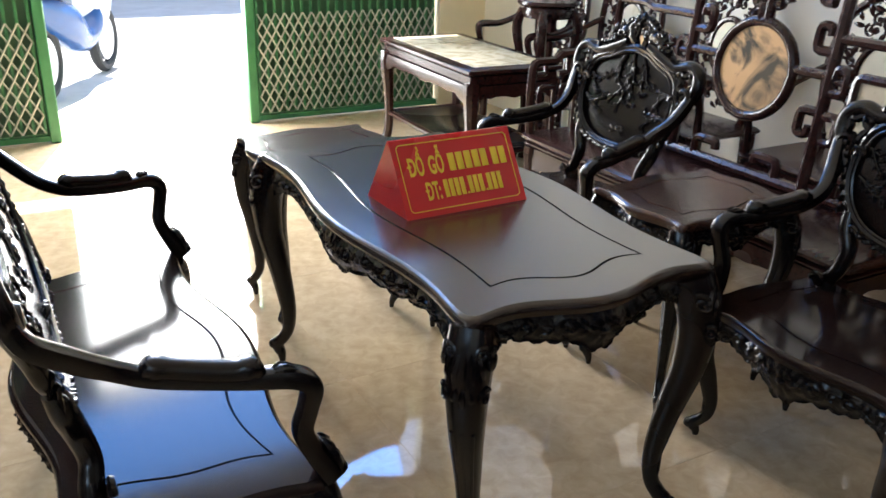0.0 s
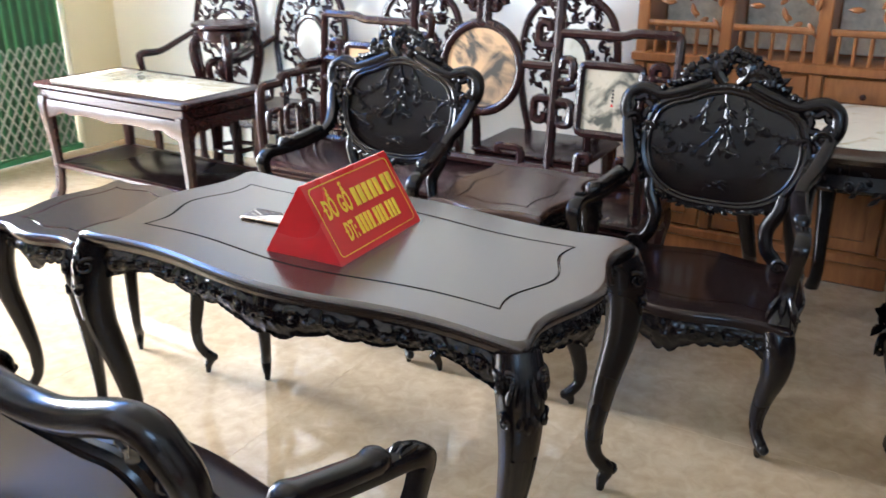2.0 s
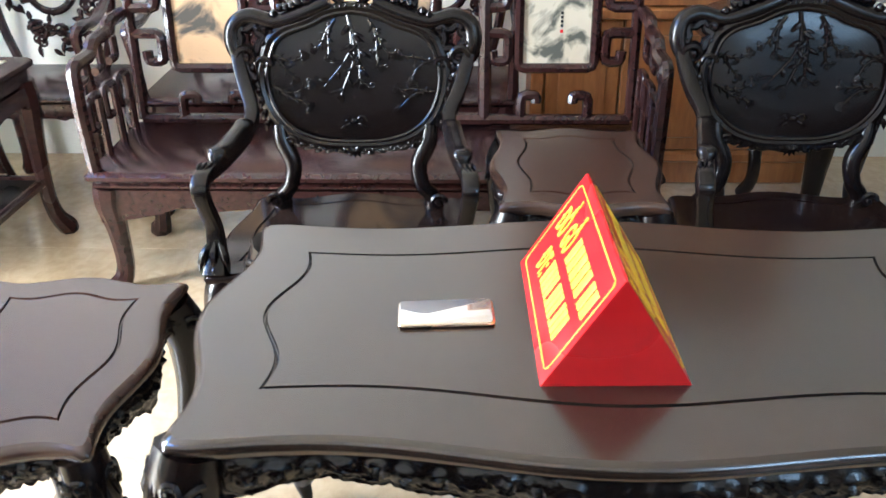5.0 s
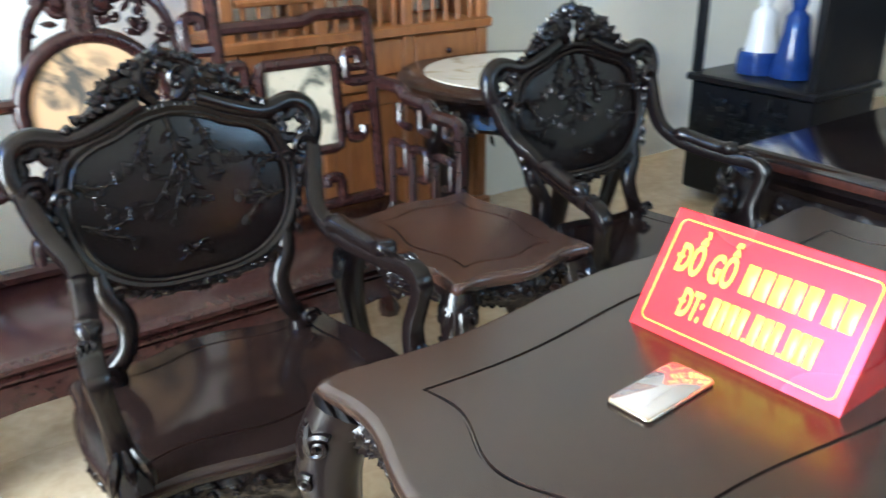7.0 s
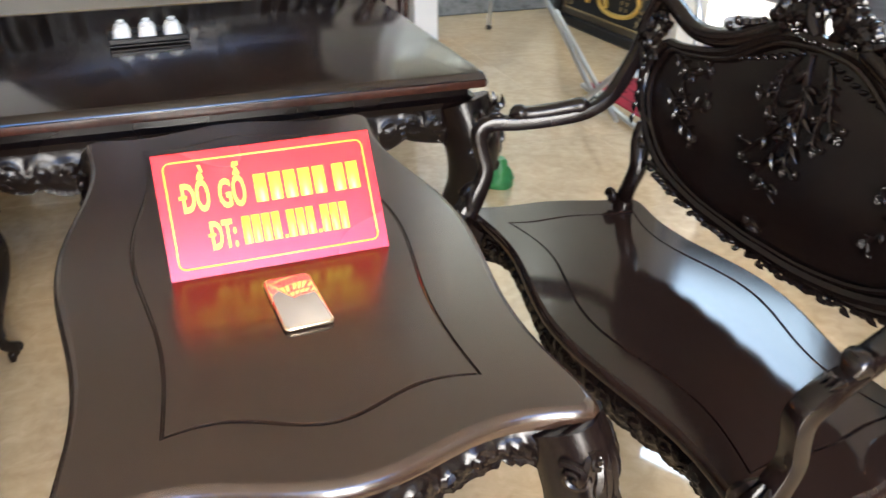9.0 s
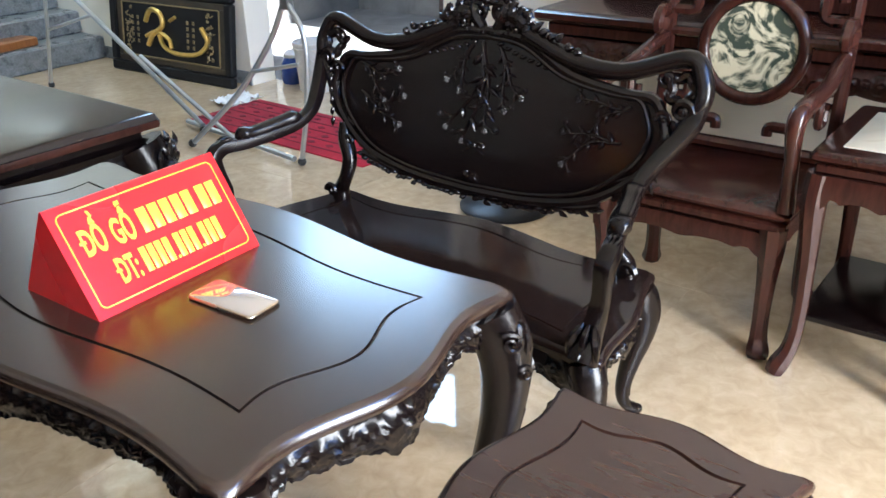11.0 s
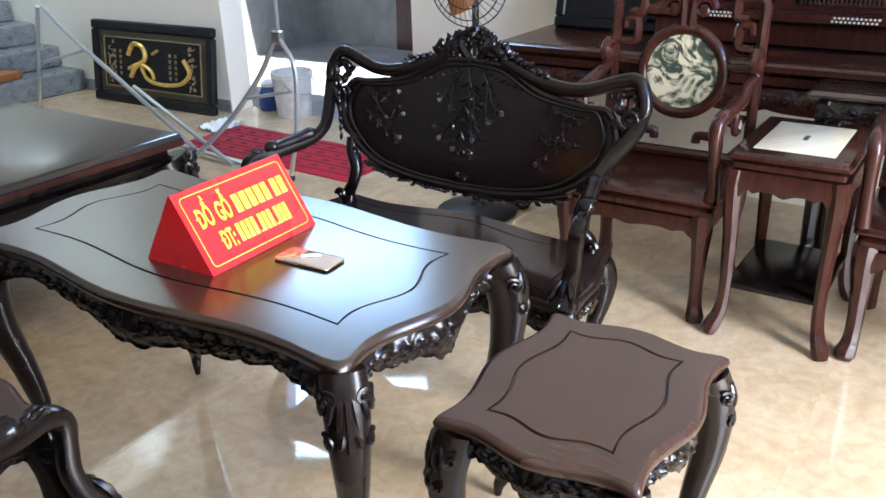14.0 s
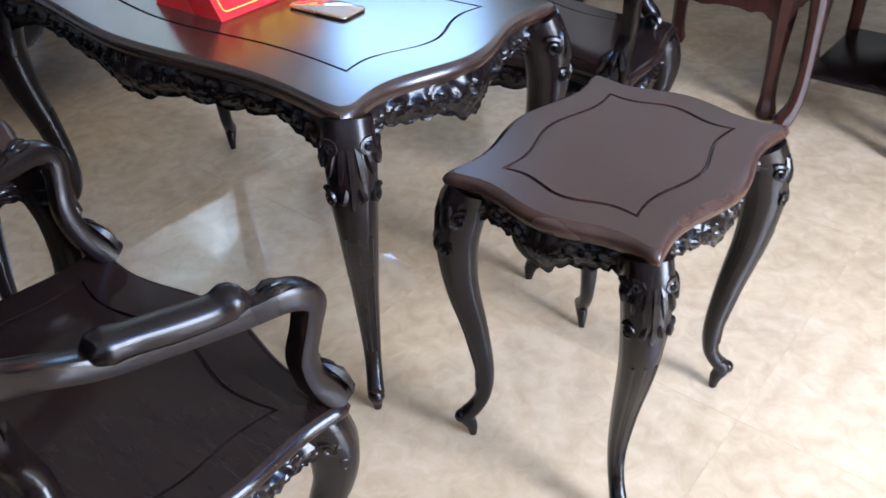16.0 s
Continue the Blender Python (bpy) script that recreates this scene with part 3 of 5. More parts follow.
    for sx in (-1, 1):
        w = Vector((sx, 0, 0))
        sprig(relief, on, sx * 0.190 * k, 0.815, -sx, -0.35, 0.10 if not wide else 0.15, normal, 7, (-0.3 * sx, 0.35 * sx))
        sprig(relief, on, sx * 0.185 * k, 0.735, -sx, -0.25, 0.11 if not wide else 0.17, normal, 8, (-0.25 * sx, 0.2 * sx))
        relief.scroll(on(sx * 0.018, 0.655), w, up, 0.014, 1.2, 0.0038)
        relief.leaf(on(sx * 0.01, 0.650), Vector((sx, 0, -0.6)), normal, 0.034, 0.010, 0.005)
        for j in range(14):
            q = (j + 0.5) / 14
            relief.leaf(on(sx * (0.02 + 0.15 * q * k), (0.916 - 0.052 * q) if not wide else (0.918 - 0.085 * q ** 0.7)), Vector((sx * 0.9, 0, 0.3)), normal, 0.020, 0.011, 0.005)
    relief.blob(on(0, 0.655), (0.010, 0.006, 0.010))
    tagged(part("relief_carving", relief, EBONY, panel), "relief of stems, blossoms and bow", kind="stuff")
    # frame round the panel, with scrolled ears
    f = Shape()
    f.tube([back(s, z, -0.004) for s, z in loop] + [back(*loop[0], -0.004)], 0.0135, 8)
    f.tube([back(s, z, -0.012) for s, z in inset(0.93)] + [back(*inset(0.93)[0], -0.012)], 0.0055, 6)
    ez = 0.858 if not wide else 0.862
    for sx in (-1, 1):
        w = Vector((sx, 0, 0))
        ear = hb - (0.036 if not wide else 0.045)
        path = curve([back(sx * 0.05 * k, 0.945), back(sx * 0.115 * k, 0.915 if not wide else 0.893), back(sx * 0.175 * k, 0.897 if not wide else 0.884), back(sx * ear, 0.910 if not wide else 0.928), back(sx * (ear + 0.040), 0.890), back(sx * (ear + 0.047), 0.845), back(sx * (ear + 0.026), 0.80), back(sx * (ear - 0.010), 0.74), back(sx * (ear - 0.035), 0.68), back(sx * 0.19 * k, 0.64)], 5)
        f.tube(path, blend([0.024, 0.024, 0.022, 0.022, 0.023, 0.023, 0.020, 0.017, 0.015, 0.012], 5), 9)
        f.tube([back(sx * ear + (0.029 + 0.005 * math.cos(5 * a)) * math.cos(a), ez + (0.029 + 0.005 * math.cos(5 * a)) * math.sin(a), -0.004) for a in (2 * math.pi * i / 30 for i in range(31))], 0.0125, 7)
        f.scroll(back(sx * (ear + 0.012), ez - 0.042, -0.014), w, up, 0.026, 1.3, 0.0095)
        f.scroll(back(sx * (ear - 0.036), ez + 0.022, -0.010), -w, up, 0.020, 1.2, 0.0085, spin=-1)
        for a0 in range(5):
            a = 2 * math.pi * (a0 + 0.5) / 5
            f.leaf(back(sx * ear + 0.030 * math.cos(a), ez + 0.030 * math.sin(a), -0.010), Vector((-math.sin(a), 0, math.cos(a))), normal, 0.022, 0.013, 0.008)
        f.scroll(back(sx * (ear - 0.028), 0.795, -0.012), -w, up, 0.022, 1.2, 0.007)
        for j in range(6):
            q = j / 5
            f.leaf(back(sx * (ear - 0.005 - 0.03 * q), 0.80 - 0.14 * q, -0.014), -up + w * 0.3, normal, 0.034, 0.016, 0.008)
    fr = part("back_frame", f, EBONY, t)
    # crest
    c = Shape()
    rng = random.Random(31)
    for j in range(9):
        a = math.pi * (0.05 + 0.9 * j / 8)
        c.leaf(back(0.058 * math.cos(a), 0.985 + 0.022 * math.sin(a), -0.006), Vector((math.cos(a), -0.1, math.sin(a))), normal, 0.040, 0.026, 0.012)
    for sx in (-1, 1):
        w = Vector((sx, 0, 0))
        c.scroll(back(sx * 0.032, 0.985, -0.012), w, up, 0.028, 1.3, 0.009)
        c.scroll(back(sx * 0.075, 0.960, -0.012), w, up, 0.022, 1.2, 0.008, spin=-1)
        for j in range(9):
            q = j / 8
            c.leaf(back(sx * (0.05 + 0.12 * q * min(k, 1.7)), 0.975 - 0.055 * q, -0.012), w * 0.8 + up * rng.uniform(-0.2, 0.9), normal, 0.042 * (1 - 0.4 * q), 0.022, 0.012)
        for j in range(7):
            c.blob(back(sx * (0.012 + 0.0135 * j), 0.938 - 0.002 * j + 0.0008 * j * j, -0.014), (0.0055,) * 3, n=7)
        for j in range(3):
            cc = back(sx * (0.062 + 0.030 * j), 1.012 - 0.022 * j, -0.012)
            for a0 in range(5):
                a = 2 * math.pi * a0 / 5
                c.blob(cc + Vector((0.012 * math.cos(a), 0, 0.012 * math.sin(a))), (0.009, 0.008, 0.009), n=6)
            c.blob(cc + normal * 0.006, (0.007,) * 3, n=6)
    dense = random.Random(77)
    for sx in (-1, 1):
        c.tube(curve([back(sx * 0.020, 0.945, -0.002), back(sx * 0.040, 0.968, -0.004), back(sx * 0.048, 1.000, -0.004), back(sx * 0.022, 1.022, -0.002), back(0, 1.032)], 4), blend([0.014, 0.020, 0.022, 0.020, 0.016], 4), 8)
        c.tube(curve([back(sx * 0.045, 0.975, -0.002), back(sx * 0.085, 0.978, -0.003), back(sx * 0.125, 0.950, 0.0), back(sx * 0.165, 0.925, 0.0)], 4), blend([0.020, 0.026, 0.018, 0.010], 4), 8)
    for _ in range(60):
        a = dense.uniform(-1, 1)
        q = back(a * 0.135, 0.955 + 0.065 * (1 - a * a) * dense.uniform(0.1, 1), -0.010 + dense.uniform(-0.008, 0.004))
        if abs(a) < 0.22 and 0.965 < q.z < 1.0:
            continue
        w = Vector((dense.uniform(-1, 1), 0, dense.uniform(-0.4, 1)))
        c.leaf(q, w, normal, 0.036, 0.022, 0.009)
    c.leaf(back(0, 1.015, -0.008), up, normal, 0.042, 0.034, 0.014)
    part("crest", c, EBONY, fr, "openwork crest of leaves and blossoms")
    # lower rail under the panel, and the scrolled stumps that carry it
    l = Shape()
    low = lambda u: ((0.534 if wide else 0.588) + 0.030 * u * u + 0.012 * u ** 6)  # noqa: E731
    l.tube([back(u * 0.172 * k, low(u), 0.0) for u in (-1 + i / 12 for i in range(25))], [0.012 + 0.003 * math.cos(i * 1.7) for i in range(25)], 8)
    for j in range(41):
        u = -1 + j / 20
        sg = 1 if u > 0 else -1
        l.leaf(back(u * 0.170 * k, low(u) - 0.003 - 0.006 * abs(math.sin(j * 1.3)), -0.009), Vector((sg * 0.9, 0, -0.08 + 0.3 * math.sin(j * 2.1))), normal, 0.026, 0.015, 0.009)
    for j in range(7):
        a = math.pi * (0.1 + 0.8 * j / 6)
        l.leaf(back(0, 0.592, -0.012), Vector((math.cos(a), 0, -math.sin(a))), normal, 0.034, 0.014, 0.010)
    tagged(part("lower_carving", l, EBONY, fr), kind="stuff")
    for sx in (-1, 1):
        w = Vector((sx, 0, 0))
        x = 0.175 * k if not wide else hb * 0.80
        s = Shape()
        s.tube(curve([back(sx * x, 0.645), back(sx * (x - 0.006), 0.60), back(sx * (x - 0.030), 0.545), back(sx * (x - 0.022), 0.49), back(sx * (x + 0.004), 0.452, 0.016), back(sx * (x + 0.008), 0.42, 0.024)], 5), blend([0.020, 0.024, 0.023, 0.021, 0.023, 0.027], 5), 9)
        s.scroll(back(sx * (x + 0.020), 0.447, -0.012), w, up, 0.021, 1.2, 0.009)
        s.scroll(back(sx * (x - 0.026), 0.60, -0.012), -w, up, 0.018, 1.1, 0.007)
        part("back_stump", s, EBONY, t)
    # arms
    for sx in (-1, 1):
        a = Shape()
        e, inner = hw - 0.022, hb - (0.045 if not wide else 0.060)
        deep = -0.008 if wide else 0.0
        keys = [back(sx * (hb + 0.004), 0.835), back(sx * (hb - 0.006), 0.790, -0.012), Vector((sx * (inner + 0.020), 0.155, 0.735)), Vector((sx * inner, 0.105, 0.696)), Vector((sx * (inner + 0.003), 0.045, 0.668)), Vector((sx * (inner * 0.7 + e * 0.3), -0.030, 0.654)), Vector((sx * (inner * 0.35 + e * 0.65), -0.110, 0.646)), Vector((sx * (e - 0.003), -0.172, 0.645)), Vector((sx * e, -0.203, 0.622)), Vector((sx * (e - 0.006), -0.198, 0.575)), Vector((sx * (e - 0.014), -0.190, 0.525)), Vector((sx * (e - 0.018), -0.205 + deep, 0.470)), Vector((sx * (e - 0.018), -0.238 + deep, 0.420))]
        a.bar(curve(keys, 6), blend([0.015, 0.017, 0.0175, 0.0165, 0.0165, 0.0165, 0.017, 0.019, 0.019, 0.017, 0.018, 0.021, 0.028], 6), (1, 0, 0), 1.08, 12, 0.5)
        am = part("arm", a, EBONY, t)
        p = Shape()
        px = lambda y: sx * (inner + 0.003 + (e - 0.022 - inner) * (0.055 - y) / 0.165)  # noqa: E731
        p.bar(curve([(px(y), y, z) for y, z in ((0.058, 0.674), (0.042, 0.686), (0.015, 0.683), (-0.035, 0.674), (-0.085, 0.668), (-0.108, 0.670), (-0.124, 0.656))], 4), blend([0.010, 0.0195, 0.0175, 0.018, 0.0175, 0.0195, 0.010], 4), (1, 0, 0), 1.22, 12, 0.72)
        p.blob((px(0.042), 0.042, 0.692), (0.022, 0.014, 0.012), n=9)
        p.blob((px(-0.108), -0.108, 0.680), (0.021, 0.014, 0.011), n=9)
        part("arm_pad", p, EBONY, am)
        p = Shape()
        for j in range(3):
            p.leaf(Vector((sx * (e - 0.008) + (j - 1) * 0.009, -0.140, 0.662)), Vector((sx * 0.25, -1, 0.05)), Vector(((j - 1) * 0.5, 0, 1)), 0.04, 0.012, 0.007)
            p.leaf(Vector((sx * (e - 0.018) + (j - 1) * 0.012, -0.215 + deep, 0.498)), Vector(((j - 1) * 0.35, -0.40, -1)), Vector(((j - 1) * 0.5, -1, 0.2)), 0.075, 0.022, 0.012)
        p.scroll(Vector((sx * (e - 0.018), -0.244 + deep, 0.436)), Vector((0, -1, 0)), up, 0.011, 1.2, 0.006)
        tagged(part("arm_carving", p, EBONY, am), kind="stuff")
    return t


salon_seat("armchair", pose(0.795, 0.514, 0, 0, 0, -90), 0.327, 0.295, "black rosewood armchair with carved shield back and scrolled arms", "chair", "salon armchairs")
salon_seat("armchair", pose(0.82, -0.620, 0, 0, 0, -90), 0.327, 0.295, "black rosewood armchair with carved shield back near the day bed", "chair", "salon armchairs")
salon_seat("settee", pose(-0.81, 0.030, 0, 0, 0, 90), 0.612, 0.580, "black rosewood two-seat settee with carved wide back", "settee")

# ---- sign and telephone on the tea table ----
sg = thing("tent_sign", pose(-0.019, 0.010, TABLE_H, 0, 0, 2.0), "red folded desk sign with yellow lettering on the tea table", "sign")
SL, SD, SH = 0.172, 0.104, 0.166
sh = Shape()
sh.add([(-SL, -SD, 0), (SL, -SD, 0), (SL, SD, 0), (-SL, SD, 0), (-SL, -0.002, SH), (SL, -0.002, SH), (SL, 0.002, SH), (-SL, 0.002, SH)], [(0, 3, 2, 1), (0, 1, 5, 4), (2, 3, 7, 6), (4, 5, 6, 7), (1, 2, 6, 5), (3, 0, 4, 7)])
part("card", sh, RED, sg, smooth=20)
slope = math.degrees(math.atan2(SH, SD - 0.002))
FACE = math.hypot(SH, SD)


def letters(text, size, m, parent, name="lettering", squeeze=0.62):
    cu = bpy.data.curves.new(name, "FONT")
    cu.body, cu.size, cu.align_x, cu.extrude, cu.offset = text, size, "LEFT", 0.0006, size * 0.025
    cu.resolution_u = 3
    tmp = bpy.data.objects.new(name, cu)
    me = bpy.data.meshes.new_from_object(tmp)
    bpy.data.objects.remove(tmp)
    me.materials.clear()
    me.materials.append(YELLOW)
    ob = new(name, me)
    ob.parent = parent
    ob.matrix_parent_inverse = Matrix.Identity(4)
    ob.matrix_basis = m @ Matrix.Diagonal((squeeze, 1, 1, 1))
    return ob


for turn in (0, 180):
    face = pose(0, 0, 0, 0, 0, turn) @ pose(0, -SD, 0, slope, 0, 0)
    bars = Shape()
    # border with cut corners
    bx, b0, b1, bt = SL - 0.014, 0.014, FACE - 0.014, 0.0022
    for x0, x1, y0, y1 in ((-bx + 0.012, bx - 0.012, b0, b0 + bt), (-bx + 0.012, bx - 0.012, b1 - bt, b1), (-bx, -bx + bt, b0 + 0.012, b1 - 0.012), (bx - bt, bx, b0 + 0.012, b1 - 0.012)):
        bars.box(x0, x1, y0, y1, 0.0006, 0.0014, 0.0002, face)
    for sx in (-1, 1):
        for cy, q in ((b0 + 0.012, -1), (b1 - 0.012, 1)):
            arc = [(sx * (bx - 0.012 + 0.011 * math.cos(a)), cy + q * 0.011 * math.sin(a), 0.001) for a in (math.pi / 2 * i / 5 for i in range(6))]
            bars.tube([face @ Vector(p) for p in arc], 0.0011, 4)
    # the shop's name and the number below as plain bars
    for x in (-0.025, -0.0015, 0.022, 0.0455, 0.069, 0.101, 0.1245):
        part("bar", Shape().box(x, x + 0.0185, 0.1025, 0.147, 0.0006, 0.0014, 0.0003, face), YELLOW, sg)
    x = -0.054
    for digit in (1, 1, 1, 1, 0, 1, 1, 1, 0, 1, 1, 1):
        if digit:
            part("bar", Shape().box(x, x + 0.0120, 0.040, 0.084, 0.0006, 0.0014, 0.0003, face), YELLOW, sg)
        else:
            part("bar", Shape().box(x + 0.0008, x + 0.0056, 0.040, 0.0455, 0.0006, 0.0014, 0.0003, face), YELLOW, sg)
        x += 0.0155 if digit else 0.0080
    part("border", bars, YELLOW, sg)
    letters("D\u1ed2", 0.0625, face @ pose(-0.1375, 0.1025, 0.001), sg, squeeze=0.46)
    letters("G\u1ed6", 0.0625, face @ pose(-0.0820, 0.1025, 0.001), sg, squeeze=0.46)
    letters("DT:", 0.0610, face @ pose(-0.1040, 0.040, 0.001), sg, squeeze=0.42)
    part("stroke", Shape().box(-0.1065, -0.0960, 0.0595, 0.0645, 0.0006, 0.0016, 0.0003, face), YELLOW, sg)
    part("stroke", Shape().box(-0.1405, -0.1285, 0.1225, 0.1278, 0.0006, 0.0016, 0.0003, face), YELLOW, sg)

ph = thing("telephone", pose(-0.020, 0.243, TABLE_H + 0.0005, 0, 0, 4), "gold mobile telephone lying face up on the tea table", "telephone")
rr = lambda hx, hy, r: [(sx * (hx - r) + r * math.cos(a), sy * (hy - r) + r * math.sin(a)) for sx, sy, a0 in ((1, 1, 0), (-1, 1, 90), (-1, -1, 180), (1, -1, 270)) for a in (radians(a0 + 15 * i) for i in range(7))]  # noqa: E731
body = Shape().loft([[(x, y, z) for x, y in rr(0.036 - c, 0.075 - c, 0.010)] for c, z in ((0.003, 0), (0.0008, 0.0015), (0, 0.0035), (0.0008, 0.0058), (0.0022, 0.0072))])
part("case", body, PHONE, ph)
part("screen", Shape().loft([[(x, y, z) for x, y in rr(0.0335 - c, 0.0725 - c, 0.009)] for c, z in ((0, 0.0070), (0.0006, 0.0076))]), SCREEN, ph, "glass with a pale reflection put into its colour")

# ---- straight-limbed rosewood furniture with bent bars ----


def bent(s, pts, r, n=8, flat=1.0):
    """A bar with softened corners through pts."""
    out = []
    p = [Vector(q) for q in pts]
    for i, c in enumerate(p):
        if 0 < i < len(p) - 1:
            a, b = (p[i - 1] - c), (p[i + 1] - c)
            d = min(r * 1.1, a.length / 3, b.length / 3)
            out += [c + a.normalized() * d, c + (a.normalized() + b.normalized()) * d * 0.28, c + b.normalized() * d]
        else:
            out.append(c)
    return s.tube(out, r, n, flat)


def hook(s, at, x, z, sx, sz, size, r):
    """A square hook scroll in a back's plane, turning in at its end."""
    return bent(s, [at(x, z), at(x + sx * size, z), at(x + sx * size, z + sz * size), at(x + sx * size * 0.45, z + sz * size), at(x + sx * size * 0.42, z + sz * size * 0.62)], r, 7)


def hoof_leg(s, x, y, h, ox, oy, r=0.034):
    """A straight leg that swells out to a horse-hoof foot."""
    keys = [(h, 0.0, 1.0), (h * 0.86, 0.004, 0.95), (h * 0.6, -0.002, 0.72), (h * 0.3, -0.004, 0.62), (h * 0.14, 0.004, 0.68), (h * 0.05, 0.022, 0.86), (0.0, 0.030, 0.72)]
    path = curve([(x + ox * d, y + oy * d, z) for z, d, _ in keys], 4)
    return s.tube(path, blend([q * r for *_, q in keys], 4), 8)


def shaped_rail(x0, x1, y, z, h, thick=0.03, along="x"):
    """A rail with a shaped lower edge and cusped corners."""
    s, rings, n = Shape(), [], 28
    for i in range(n + 1):
        u = -1 + 2 * i / n
        d = h * (0.55 + 0.45 * max(0, (abs(u) - 0.72) / 0.28) ** 0.6 + 0.12 * math.exp(-((u / 0.14) ** 2)) + 0.10 * math.exp(-(((abs(u) - 0.55) / 0.06) ** 2)))
        c = (x0 + (x1 - x0) * i / n)
        q = [(y - thick / 2, z), (y - thick / 2 - 0.004, z - d * 0.5), (y - thick / 2, z - d), (y + thick / 2, z - d), (y + thick / 2, z)]
        rings.append([(c, a, b) if along == "x" else (a, c, b) for a, b in q])
    return s.loft(rings)


def fret_centre(s, at, half, z0, ring_z, ring_r, top, r=0.017):
    """Posts, hooks and seat rail round a disc: the middle of a carved back."""
    for sx in (-1, 1):
        bent(s, [at(sx * half, z0), at(sx * half, top), at(sx * (half - 0.10), top), at(sx * (half - 0.10), top - 0.07), at(sx * (half - 0.055), top - 0.07)], r)
        hook(s, at, sx * half, ring_z + ring_r * 0.62, -sx, 1, min(0.085, half - ring_r + 0.02), r * 0.85)
        bent(s, [at(sx * half, ring_z + 0.03), at(sx * (ring_r + 0.005), ring_z + 0.03)], r * 0.8)
        hook(s, at, sx * half, ring_z - ring_r * 0.55, -sx, -1, min(0.085, half - ring_r + 0.03), r * 0.85)
        bent(s, [at(sx * half * 0.62, z0), at(sx * half * 0.62, z0 + 0.075), at(sx * half * 0.30, z0 + 0.075), at(sx * half * 0.30, z0 + 0.045)], r * 0.85)
        s.scroll(at(sx * 0.055, ring_z + ring_r + 0.075), Vector(at(sx, 0)) - Vector(at(0, 0)), (0, 0, 1), 0.042, 1.15, r * 0.85)
        bent(s, [at(sx * 0.015, ring_z + ring_r), at(sx * 0.016, ring_z + ring_r + 0.10), at(sx * 0.06, ring_z + ring_r + 0.19), at(sx * 0.115, ring_z + ring_r + 0.20), at(sx * 0.12, ring_z + ring_r + 0.155)], r * 0.95)
    bent(s, [at(-half - 0.02, z0), at(half + 0.02, z0)], r)
    return s


def ring_frame(at, cz, rad, thick, y=0.0):
    s = Shape()
    return s.tube([at(rad * math.cos(2 * math.pi * i / 40), cz + rad * math.sin(2 * math.pi * i / 40)) for i in range(41)], thick, 9)


def disc_plate(at, cz, rad, off):
    s = Shape()
    front = [Vector(at(rad * math.cos(2 * math.pi * i / 36), cz + rad * math.sin(2 * math.pi * i / 36))) for i in range(36)]
    o = Vector((0, off, 0))
    return s.loft([[p - o for p in front], [p + o for p in front]])


def foliage_lump(s, c, u, v, out, w, h, n, seed, size=0.03):
    """Dense openwork carving of leaves, fruit and scrolls over an area."""
    rng = random.Random(seed)
    c, u, v, out = Vector(c), Vector(u), Vector(v), Vector(out)
    for _ in range(n):
        a, b = rng.uniform(-1, 1), rng.uniform(-1, 1)
        p = c + u * a * w + v * b * h + out * rng.uniform(-0.3, 0.3) * size
        kind = rng.random()
        ang = rng.uniform(0, 6.28)
        if kind < 0.68:
            s.leaf(p, u * math.cos(ang) + v * math.sin(ang), out, size * rng.uniform(0.8, 1.5), size * 0.55, size * 0.28)
        elif kind < 0.76:
            s.blob(p, (size * 0.3, size * 0.3, size * 0.3), n=6)
        else:
            s.scroll(p, u, v, size * 0.62, 1.2, size * 0.17, ang)
    return s


